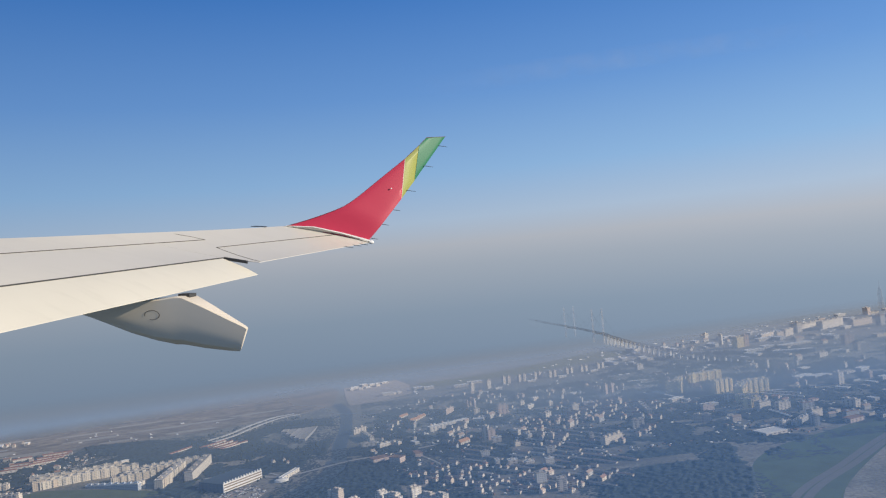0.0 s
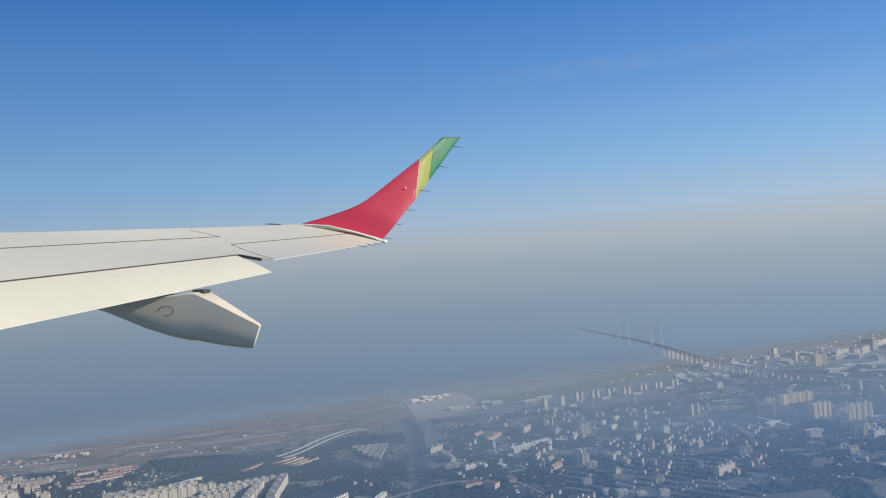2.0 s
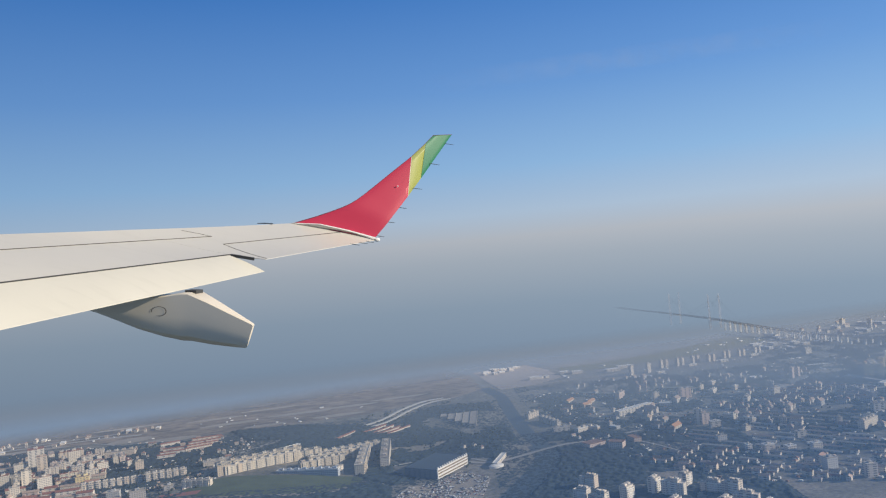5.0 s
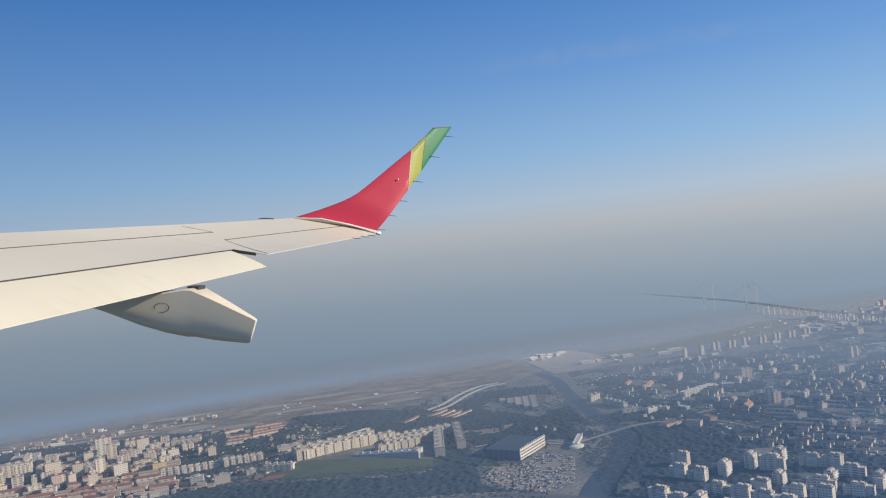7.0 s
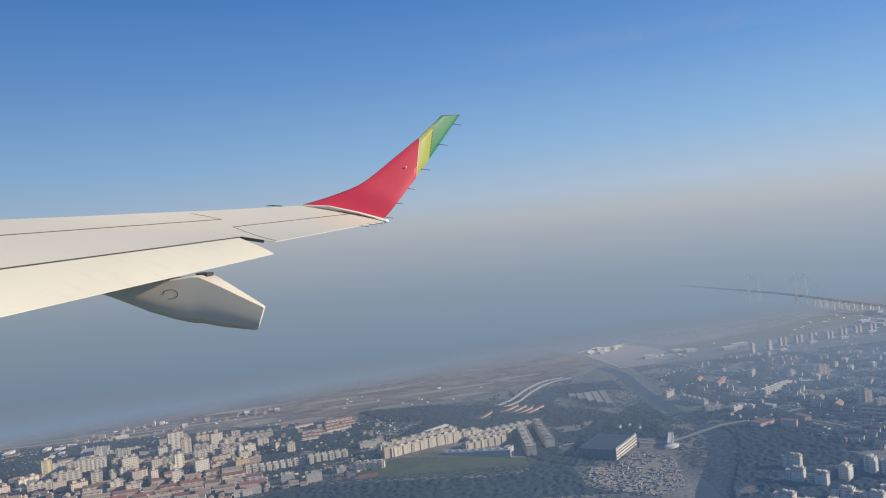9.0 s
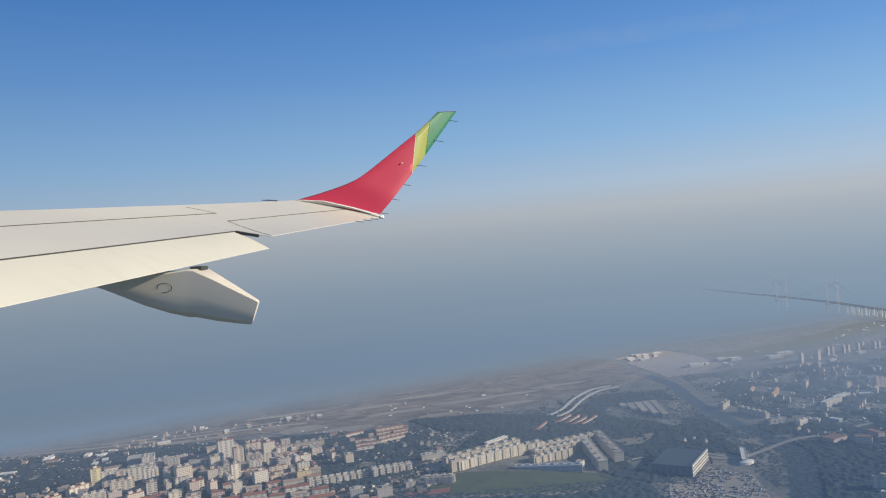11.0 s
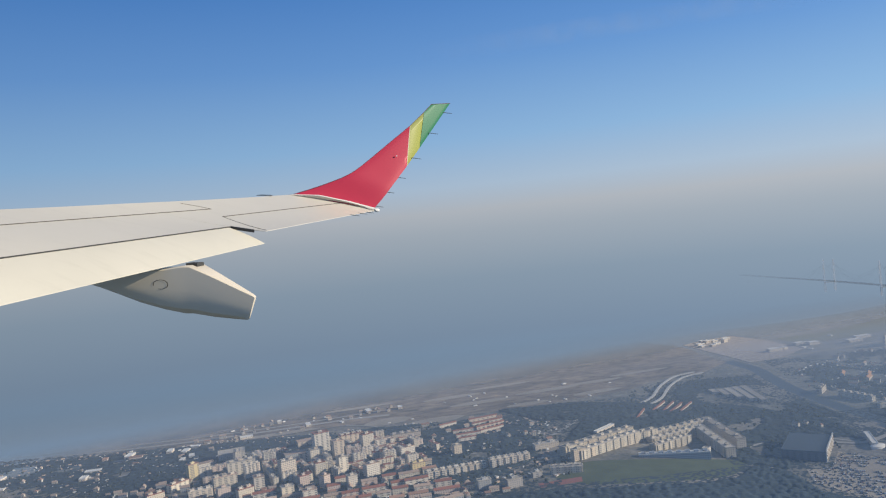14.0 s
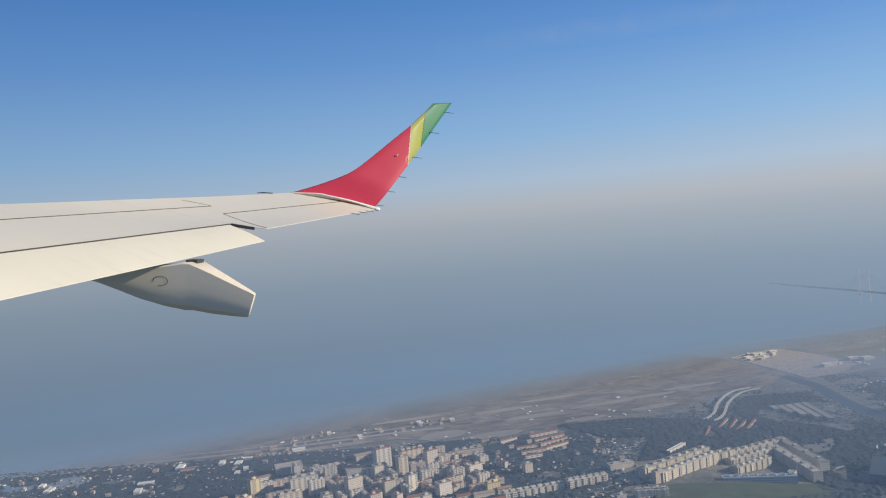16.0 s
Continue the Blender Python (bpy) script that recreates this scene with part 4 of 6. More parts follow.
# shopping hall with a ribbed front, dark roof and car park
hall = slab((-50.4, 143.0), (-45.0, 150.9), 6.2, 1.55, "dark", heads=0, roof=M_DARKROOF, label="shopping hall with a dark roof and white ribbed front", name="shopping_hall")
bm = bmesh.new()
add_box(bm, 0, -3.16, 0, 9.5, 0.14, 1.72)
part("ribbed_front", bm, M_LIGHTROOF, hall, "white ribbed front wall")
for z in (0.34, 0.86, 1.30):
    bm = bmesh.new()
    add_box(bm, 0, -3.25, z, 9.2, 0.06, 0.20)
    part("window_band", bm, M_BAND, hall, "ochre-brown window band")
bm = bmesh.new()
add_box(bm, 0, 0, 0, 0.30, 0.22, 0.30, top=0.5)
tooth = part("cornice_tooth", bm, M_LIGHTROOF, hall)
for i in range(14):
    t = tooth if i == 0 else new("cornice_tooth", tooth.data)
    t.parent = hall
    t.location = (-4.5 + i * 0.69, -3.16, 1.72)
# oval hall under a low dome
bm = bmesh.new()
loft(bm, [[V((1.3 * r * math.cos(a), 0.75 * r * math.sin(a), z)) for a in np.linspace(0, 2 * math.pi, 24, endpoint=False)] for z, r in ((0, 1.0), (0.34, 1.0), (0.36, 1.05), (0.42, 1.05), (0.52, 0.86), (0.60, 0.5), (0.63, 0.1))])
oval = tagged(smooth(link_mesh("oval_hall", bm, M_LIGHTROOF, matrix=pose(-39.6, 146.8, 0, 0, 0, 24))), "white oval hall under a low dome", "building")
take(oval, 1.5)
slab((-39.4, 146.6), (-37.4, 153.0), 0.8, 0.7, "white", heads=0, roof=M_LIGHTROOF, label="narrow white hall on the river bank", name="hall")
# stepped bays of a pale warehouse
for x, y in ((-49.3, 190.6), (-47.7, 187.2), (-46.1, 184.2), (-44.5, 181.3), (-42.9, 179.2)):
    slab((x, y), (x + 1.58, y - 0.1), 194.0 - y, 0.6, "grey", heads=0, roof=M_FLAT, label="pale-roofed warehouse bay in a stepped row", name="warehouse", group="stepped warehouse bays")
# white rows along the channel
slab((-29.2, 181.0), (-26.6, 184.4), 1.0, 1.2, "white", heads=2, label="white row of flats by the river bank")
slab((-27.2, 178.8), (-24.4, 171.6), 1.0, 1.1, "white", heads=5, bays=6, label="white row of flats on a curving street")
slab((-9.6, 174.7), (-4.5, 178.4), 1.2, 1.1, "white", heads=0, roof=M_LIGHTROOF, label="long white hall among trees", name="hall")
slab((-4.2, 180.1), (-0.1, 182.7), 1.0, 0.7, "white", heads=0, roof=M_LIGHTROOF, label="low white hall beside a longer one", name="hall")
slab((1.2, 180.3), (3.7, 179.9), 1.5, 0.8, "white", heads=0, roof=M_LIGHTROOF, label="white market hall with a pale roof", name="hall")
for x, y, rz, w in ((-16.9, 196.2, 57, 4.6), (-14.1, 189.6, 48, 3.6), (-12.3, 192.9, 57, 4.2), (-2.1, 160.7, 50, 3.2)):
    ob = gable_house(w, 1.2, 0.6, 0.45, M_CREAM, M_ORANGE, "hall with a bright orange roof", "hall")
    ob.matrix_basis = pose(x, y, 0, 0, 0, rz)
    take(ob, 1.8)
# yellow estate round its court
for p0, p1, h in (((51.2, 189.6), (54.9, 187.8), 3.1), ((55.0, 190.5), (59.0, 199.0), 3.1), ((59.5, 200.0), (71.5, 203.2), 3.1), ((61.3, 183.4), (66.5, 185.4), 3.1),
                  ((63.7, 171.8), (67.0, 178.0), 3.2), ((67.2, 178.4), (72.6, 179.6), 3.2), ((61.5, 170.0), (66.0, 169.0), 1.8)):
    slab(p0, p1, 1.8, h, "ochre", heads=3, bays=4, label="tall yellow-ochre block of a courtyard estate", group="yellow courtyard estate")
block(94.5, 256.0, 20, 2.6, 2.4, 3.3, "ochre", heads=2, label="orange-ochre tower block on its own")
block(97.0, 257.0, 20, 1.5, 2.0, 3.6, "pink", heads=1, label="pink-ochre tower block beside an orange one")
for x, y, h in ((36.5, 199.0, 2.5), (38.4, 198.2, 3.0), (40.3, 199.6, 2.6)):
    take(block(x, y, 30, 1.0, 1.0, h, "pink", heads=1, label="slim pink tower in a row of three", group="pink towers"), 1.4)
# pairs of towers along the shore, with low pavilions between
for i, (x, y) in enumerate(((4.6, 223.2), (9.6, 224.8), (15.3, 230.3), (20.1, 231.3), (25.1, 233.3), (29.7, 233.6), (35.5, 237.4), (40.3, 238.8), (46.0, 241.5))):
    h = 3.5 - 0.12 * i
    for k in (-0.75, 0.75) if i > 1 else (0,):
        take(block(x + k, y + 0.4 * k, 38, 0.95 if i > 1 else 1.6, 0.8, h * (0.62 if i > 1 else 0.8), "white", heads=1, label="slim pale tower, one of a shore-side pair" if i > 1 else "slim pale tower on its own by the shore", group="shore towers"), 1.2)
    if i % 2:
        take(block(x + 2.6, y - 2.6, 24, 2.6, 0.8, 0.5, "white", heads=0, roof=M_LIGHTROOF, label="low white pavilion among towers", name="pavilion"), 1.5)
for x, y, w in ((-20.5, 231.0, 3.4), (-11.5, 236.0, 2.6), (-8.2, 234.8, 3.0), (1.5, 232.5, 4.0), (6.0, 236.6, 4.5)):
    take(block(x, y, 12, w, 1.4, 0.7, "white", heads=0, roof=M_LIGHTROOF, label="white-roofed hall near the water", name="waterside_hall"), 2.0)
for x, y, w, h in ((-33.0, 250.5, 2.4, 0.5), (-30.0, 253, 1.8, 0.8), (-27.6, 254, 2.0, 0.5), (-25.5, 251.5, 1.3, 0.9), (-28.5, 249.5, 1.8, 0.4), (-23.5, 256.0, 2.2, 0.5), (-31.0, 254.4, 1.4, 0.6), (-33.4, 247.5, 1.5, 0.4), (-30.6, 247.0, 1.2, 0.5), (-20.4, 231.2, 1.1, 0.5), (-18.8, 231.7, 1.1, 0.5), (-17.2, 232.2, 1.1, 0.5)):
    take(block(x, y, 25, w, 1.2, h, "white", heads=0, roof=M_LIGHTROOF, label="white works hall out on the spit", name="works_hall"), 1.5)
# blocks and sheds that stand out among the houses
slab((-5.4, 192.3), (-2.8, 196.0), 1.2, 2.0, "pink", label="mid-rise pink block of flats among small houses", heads=2)
slab((0.1, 197.6), (1.0, 197.2), 0.9, 2.9, "pink", label="tall pink block of flats among small houses", heads=1)
slab((1.9, 198.3), (3.0, 197.8), 0.9, 3.1, "pink", label="tall pink block of flats among small houses", heads=1)
slab((1.9, 187.1), (3.5, 187.7), 1.0, 2.0, "cream", label="mid-rise cream block of flats among small houses", heads=1)
slab((8.2, 186.3), (11.0, 187.1), 1.3, 2.5, "pink", label="tall pink block of flats among small houses", heads=2)
slab((14.6, 207.3), (17.3, 204.3), 1.5, 1.4, "pink", label="mid-rise pink block of flats among small houses", heads=2)
slab((15.2, 193.7), (16.4, 194.6), 1.0, 1.6, "cream", label="mid-rise cream block of flats among small houses", heads=1)
slab((16.5, 188.1), (18.3, 190.8), 1.2, 1.1, "white", label="low white block of flats among small houses", heads=2, roof=M_LIGHTROOF)
slab((19.3, 197.8), (21.1, 200.0), 1.5, 1.2, "white", label="mid-rise white block of flats among small houses", heads=2, roof=M_LIGHTROOF)
slab((19.3, 175.2), (20.7, 177.7), 1.0, 1.3, "white", label="mid-rise white block of flats among small houses", heads=2)
slab((22.4, 190.3), (23.6, 191.2), 1.2, 1.1, "white", label="low white block of flats among small houses", heads=1, roof=M_LIGHTROOF)
slab((29.1, 188.7), (30.4, 188.1), 1.2, 1.6, "white", label="mid-rise white block of flats among small houses", heads=1)
slab((26.5, 178.3), (27.9, 179.0), 1.1, 2.0, "cream", label="mid-rise cream block of flats among small houses", heads=1)
slab((25.1, 178.9), (26.0, 178.5), 1.2, 1.3, "cream", label="mid-rise cream block of flats among small houses", heads=1)
slab((30.0, 184.0), (32.7, 184.2), 1.5, 1.0, "white", label="low white block of flats among small houses", heads=2, roof=M_LIGHTROOF)
slab((2.4, 161.7), (3.6, 161.2), 1.1, 2.9, "cream", label="tall cream block of flats among small houses", heads=1)
slab((3.8, 161.2), (5.4, 161.6), 1.2, 2.1, "pink", label="mid-rise pink block of flats among small houses", heads=1)
slab((4.5, 158.5), (6.5, 158.7), 1.0, 1.0, "white", label="low white block of flats among small houses", heads=1, roof=M_LIGHTROOF)
slab((16.6, 155.0), (17.6, 154.6), 1.1, 1.4, "white", label="mid-rise white block of flats among small houses", heads=1)
slab((-21.4, 152.0), (-18.2, 153.8), 2.2, 0.8, "pink", label="brick-pink block under a brown tiled roof", heads=0, roof=M_TILE)
slab((-15.8, 150.1), (-14.8, 151.8), 2.5, 1.1, "pink", label="brick-pink block under a brown tiled roof", heads=0, roof=M_TILE)
slab((-12.6, 153.2), (-11.2, 153.6), 2.5, 0.8, "pink", label="brick-pink block under a brown tiled roof", heads=0, roof=M_TILE)
slab((-25.7, 167.1), (-22.4, 167.8), 1.2, 0.8, "grey", label="low grey block of flats among small houses", heads=2)
slab((-21.2, 164.0), (-19.0, 165.6), 1.0, 0.9, "white", label="low white block of flats among small houses", heads=2, roof=M_LIGHTROOF)
slab((-19.0, 166.6), (-17.1, 164.9), 1.0, 0.7, "white", label="low white block of flats among small houses", heads=2, roof=M_LIGHTROOF)
slab((6.4, 139.0), (8.1, 139.2), 1.2, 1.1, "white", label="low white block of flats among small houses", heads=1, roof=M_LIGHTROOF)
slab((9.8, 137.9), (11.3, 138.2), 1.2, 0.8, "white", label="low white block of flats among small houses", heads=1, roof=M_LIGHTROOF)
slab((13.6, 136.7), (15.1, 136.9), 1.2, 1.2, "white", label="mid-rise white block of flats among small houses", heads=1, roof=M_LIGHTROOF)
slab((14.9, 144.7), (16.5, 144.9), 1.1, 1.1, "cream", label="low cream block of flats among small houses", heads=1)
slab((1.4, 147.2), (3.1, 147.5), 1.1, 1.1, "grey", label="low grey block of flats among small houses", heads=1)
slab((3.9, 140.4), (4.7, 140.5), 1.2, 1.0, "white", label="low white block of flats among small houses", heads=1, roof=M_LIGHTROOF)
slab((-5.1, 165.5), (-4.4, 164.7), 1.0, 0.7, "grey", label="low grey block of flats among small houses", heads=1)
slab((9.2, 164.2), (10.7, 162.5), 1.0, 1.0, "white", label="low white block of flats among small houses", heads=2, roof=M_LIGHTROOF)
slab((11.6, 160.2), (12.5, 157.9), 1.0, 1.0, "white", label="low white block of flats among small houses", heads=2, roof=M_LIGHTROOF)
slab((9.1, 153.1), (10.2, 153.6), 1.0, 0.9, "cream", label="low cream block of flats among small houses", heads=1)
slab((10.6, 126.7), (12.3, 127.1), 1.4, 1.7, "grey", label="mid-rise grey block of flats among small houses", heads=1)
slab((13.7, 121.4), (15.2, 121.5), 1.4, 1.9, "white", label="mid-rise white block of flats among small houses", heads=1)
slab((35.2, 157.1), (37.5, 157.2), 1.2, 1.6, "white", label="mid-rise white block of flats among small houses", heads=2)
slab((27.0, 145.0), (30.8, 148.4), 1.1, 1.6, "cream", label="mid-rise cream block of flats among small houses", heads=4)
slab((24.8, 149.5), (25.6, 149.6), 1.0, 1.6, "cream", label="mid-rise cream block of flats among small houses", heads=1)
slab((47.5, 156.8), (48.9, 155.8), 1.3, 1.5, "cream", label="mid-rise cream block of flats among small houses", heads=1)
slab((49.1, 155.7), (50.8, 155.5), 1.3, 1.5, "pink", label="mid-rise pink block of flats among small houses", heads=1)
slab((60.4, 174.7), (61.4, 173.6), 1.0, 1.5, "white", label="mid-rise white block of flats among small houses", heads=1)
slab((60.7, 165.1), (62.5, 164.3), 1.2, 1.9, "ochre", label="mid-rise ochre block of flats among small houses", heads=1)
slab((63.2, 165.2), (65.1, 165.6), 1.2, 2.0, "ochre", label="mid-rise ochre block of flats among small houses", heads=1)
slab((64.1, 159.6), (65.2, 152.2), 0.5, 0.4, "white", label="low white-roofed shed in a works yard", heads=0, roof=M_LIGHTROOF, name="shed")
slab((69.7, 177.2), (75.8, 169.5), 0.5, 0.4, "white", label="low white-roofed shed in a works yard", heads=0, roof=M_LIGHTROOF, name="shed")
slab((71.3, 179.2), (76.9, 173.6), 0.5, 0.4, "white", label="low white-roofed shed in a works yard", heads=0, roof=M_LIGHTROOF, name="shed")
slab((68.1, 179.4), (75.8, 179.2), 0.5, 0.4, "white", label="low white-roofed shed in a works yard", heads=0, roof=M_LIGHTROOF, name="shed")
slab((55.3, 139.4), (59.9, 141.1), 3.2, 0.6, "white", label="low white-roofed shed in a works yard", heads=0, roof=M_LIGHTROOF, name="shed")
slab((60.8, 145.2), (61.8, 145.7), 0.8, 1.1, "white", label="low white block of flats among small houses", heads=1, roof=M_LIGHTROOF)
slab((91.7, 266.7), (92.6, 266.0), 1.2, 3.3, "white", label="tall white block of flats among small houses", heads=1)
slab((93.3, 285.8), (94.7, 286.6), 1.2, 1.8, "white", label="mid-rise white block of flats among small houses", heads=1)
slab((111.3, 266.7), (114.0, 268.2), 1.3, 1.9, "white", label="mid-rise white block of flats among small houses", heads=2)
slab((115.0, 269.2), (119.2, 273.2), 1.3, 2.2, "white", label="mid-rise white block of flats among small houses", heads=4)
slab((84.8, 210.0), (85.8, 210.4), 1.0, 3.0, "white", label="tall white block of flats among small houses", heads=1)
slab((80.7, 211.4), (84.0, 212.6), 2.0, 1.7, "white", label="mid-rise white block of flats among small houses", heads=2)
slab((119.1, 237.5), (122.1, 238.2), 1.6, 2.6, "pink", label="tall pink block of flats among small houses", heads=2)
slab((102.6, 218.7), (106.6, 220.9), 1.6, 1.5, "white", label="mid-rise white block of flats among small houses", heads=2)
slab((96.8, 234.0), (108.1, 232.8), 2.0, 0.8, "white", label="low white-roofed shed in a works yard", heads=0, roof=M_LIGHTROOF, name="shed")
slab((104.0, 245.9), (115.0, 250.0), 2.0, 0.6, "white", label="low white-roofed shed in a works yard", heads=0, roof=M_LIGHTROOF, name="shed")
slab((130.6, 277.2), (140.8, 285.0), 2.2, 2.5, "white", label="tall white block of flats among small houses", heads=4)
slab((140.3, 276.5), (149.1, 281.3), 2.2, 2.1, "white", label="mid-rise white block of flats among small houses", heads=4)
slab((55.0, 230.4), (57.0, 231.5), 1.4, 1.4, "white", label="mid-rise white block of flats among small houses", heads=2)
slab((46.6, 211.2), (53.5, 211.2), 1.0, 0.3, "white", label="low white-roofed shed in a works yard", heads=0, roof=M_LIGHTROOF, name="shed")
slab((86.9, 190.8), (93.8, 192.2), 2.5, 0.5, "white", label="low white-roofed shed in a works yard", heads=0, roof=M_LIGHTROOF, name="shed")
slab((84.7, 192.0), (90.8, 195.7), 2.0, 0.5, "white", label="low white-roofed shed in a works yard", heads=0, roof=M_LIGHTROOF, name="shed")
slab((48.7, 192.8), (53.1, 177.5), 0.8, 0.4, "white", label="low white-roofed shed in a works yard", heads=0, roof=M_LIGHTROOF, name="shed")
slab((41.2, 176.3), (41.0, 167.8), 0.9, 1.3, "grey", label="mid-rise grey block of flats among small houses", heads=4)
slab((49.8, 179.0), (53.2, 181.6), 1.2, 0.6, "cream", label="low cream shed in a works yard", heads=0, roof=M_LIGHTROOF, name="shed")
slab((53.9, 169.3), (57.4, 170.3), 1.5, 0.7, "grey", label="low grey shed in a works yard", heads=0, roof=M_LIGHTROOF, name="shed")
slab((63.3, 144.2), (68.1, 149.5), 1.2, 1.0, "grey", label="low grey block of flats among small houses", heads=4)
slab((66.0, 145.5), (66.1, 143.2), 1.0, 1.9, "grey", label="mid-rise grey block of flats among small houses", heads=2)
slab((107.9, 271.4), (114.5, 277.4), 1.6, 1.1, "white", label="low white block of flats among small houses", heads=4, roof=M_LIGHTROOF)
slab((125.0, 282.4), (136.8, 293.7), 1.6, 1.4, "white", label="mid-rise white block of flats among small houses", heads=4)

# near cluster of balconied flats
NEAR_FLATS = [(-25.6, 123.3), (-21.7, 124.1), (-25.2, 117.5), (-22.8, 114.7), (-19.3, 116.6), (-16.3, 118.0), (-16.3, 112.7), (-21.0, 111.7), (-31.4, 115.0), (-29.0, 114.1), (-8.8, 123.3), (-13.6, 110.4),
              (-12.3, 114.0), (-9.6, 116.7), (-6.3, 117.2), (-6.3, 121.3), (-33.1, 117.6), (-17.1, 125.6), (-14.6, 123.6), (-27.9, 125.4), (-19.2, 109.2), (-11.7, 127.4), (-25.6, 131.0), (-26.4, 110.2), (-9.2, 110.6), (-5.2, 112.4)]


def stepped_flats(x, y, rz, h):
    """A white block of flats of two or three joined volumes of unlike height, with balconies and roof rooms."""
    ob = block(x, y, rz, 1.6, 1.2, h, "white", heads=2, balconies=True, label="white balconied block of flats in a near cluster", group="balconied flats", name="balconied_block")
    for i in range(rng.choice((1, 2))):
        bm = bmesh.new()
        hh, side = h * rng.uniform(0.72, 0.95), 1 - 2 * i
        add_box(bm, 0, 0, 0, 0.85, 0.95, hh)
        add_box(bm, 0, 0, hh, 0.90, 1.0, 0.04)
        for sx, sy, wx, wy in ((0, 1, 0.86, 0.04), (0, -1, 0.86, 0.04), (1, 0, 0.04, 0.96), (-1, 0, 0.04, 0.96)):
            add_box(bm, sx * 0.42, sy * 0.47, hh + 0.04, wx, wy, 0.06)
        w = part("side_wing", bm, WALLS["white"], ob)
        w.location = (side * 1.25, rng.choice((-0.3, 0.25, 0.45)), 0)
    return ob


for i, (x, y) in enumerate(NEAR_FLATS):
    take(stepped_flats(x, y, 48 + 90 * (i % 4 != 1) + rng.uniform(-6, 6), rng.uniform(1.4, 2.0) * (1.1 if y > 121 else 0.88)), 1.3)

# ---- districts filled with ordinary buildings ----
HOUSES = []
for wall, wname in ((M_WHITE, "white"), (M_CREAM, "cream"), (M_WHITE, "white"), (M_GREY, "grey")):
    for lx, ly, h, rise, hip in ((1.3, 0.9, 0.6, 0.35, 0.0), (1.0, 1.0, 0.75, 0.3, 0.45), (2.0, 1.0, 0.9, 0.35, 0.0)):
        ob = gable_house(lx, ly, h, rise, wall, M_TILE if len(HOUSES) % 4 == 1 else M_PALETILE, f"{wname} {'terraced' if lx > 1.5 else 'small'} house with a {'hipped' if hip else 'gabled'} tile roof", "house", hip)
        ob.matrix_basis = pose(200 + len(HOUSES) * 4, 60, 0)
        HOUSES.append(ob)
BLOCKS = []
for wall in ("cream", "white", "grey", "pink", "cream", "white"):
    for lx, ly, h in ((2.6, 1.6, 3.4), (1.8, 1.6, 2.4), (3.4, 1.5, 1.7), (1.6, 1.5, 4.2)):
        ob = block(200 + len(BLOCKS) * 5, 50, 0, lx, ly, h, wall, roof=rng.choice((M_FLAT, M_FLAT, M_TILE, M_LIGHTROOF)), heads=2 if lx > 2 else 1)
        BLOCKS.append(ob)
LOW = []
for wall, roof in (("white", M_LIGHTROOF), ("grey", M_LIGHTROOF), ("cream", M_FLAT), ("grey", M_DARKROOF), ("pink", M_TILE)):
    for lx, ly, h in ((4.0, 1.8, 0.8), (2.6, 1.5, 0.7)):
        ob = block(200 + len(LOW) * 6, 40, 0, lx, ly, h, wall, roof=roof, heads=0, label=f"low {wall} works hall with a flat roof", name="works_hall")
        LOW.append(ob)


def joined(name, spots, label, category="houses"):
    """Many small houses, past counting, in one mesh."""
    vs, fs, mats, slots = [], [], [], []
    for src, m in spots:
        for o in (src, *src.children):
            mm = m if o is src else m @ o.matrix_local
            base = len(vs)
            vs += [tuple(mm @ v.co) for v in o.data.vertices]
            if o.data.materials[0] not in mats:
                mats.append(o.data.materials[0])
            k = mats.index(o.data.materials[0])
            for p in o.data.polygons:
                fs.append(tuple(base + i for i in p.vertices))
                slots.append(k)
    me = bpy.data.meshes.new(name)
    me.from_pydata(vs, [], fs)
    for mt in mats:
        me.materials.append(mt)
    me.polygons.foreach_set("material_index", slots)
    return tagged(new(name, me), label, category, kind="stuff")


SMALL = []      # houses past the nearest few hundred


def fill(poly, spacing, stock, chance, turn, size=(0.85, 1.2), radius=1.0, jitter=0.35, swing=8, cross=0.5, clump=-1.0):
    xs, ys = [p[0] for p in poly], [p[1] for p in poly]
    c, s = math.cos(radians(turn)), math.sin(radians(turn))
    mx, my = (min(xs) + max(xs)) / 2, (min(ys) + max(ys)) / 2
    half = max(max(xs) - min(xs), max(ys) - min(ys)) * 0.75
    n = int(2 * half / spacing) + 1
    made = 0
    for i in range(n):
        for j in range(n):
            u, v = -half + i * spacing + rng.uniform(-jitter, jitter) * spacing, -half + j * spacing + rng.uniform(-jitter, jitter) * spacing
            x, y = mx + u * c - v * s, my + u * s + v * c
            if rng.random() > chance or not in_poly(x, y, poly) or not free(x, y, radius) or noise.noise(V((x * 0.085, y * 0.085, 5.0))) < clump:
                continue
            k = rng.uniform(*size)
            src = rng.choice(stock)
            m = pose(x, y, 0, 0, 0, turn + 90 * (rng.random() < cross) + rng.uniform(-swing, swing)) @ Matrix.Diagonal((k, k, k * rng.uniform(0.85, 1.15), 1))
            if src in HOUSES and (y > 156 or (x < -100 and (i + j) % 4)):
                SMALL.append((src, m))
            else:
                ob = copy_thing(src, m)
                ob.scale = m.to_scale()
            TAKEN.append((x, y, radius * 0.9))
            made += 1
    return made


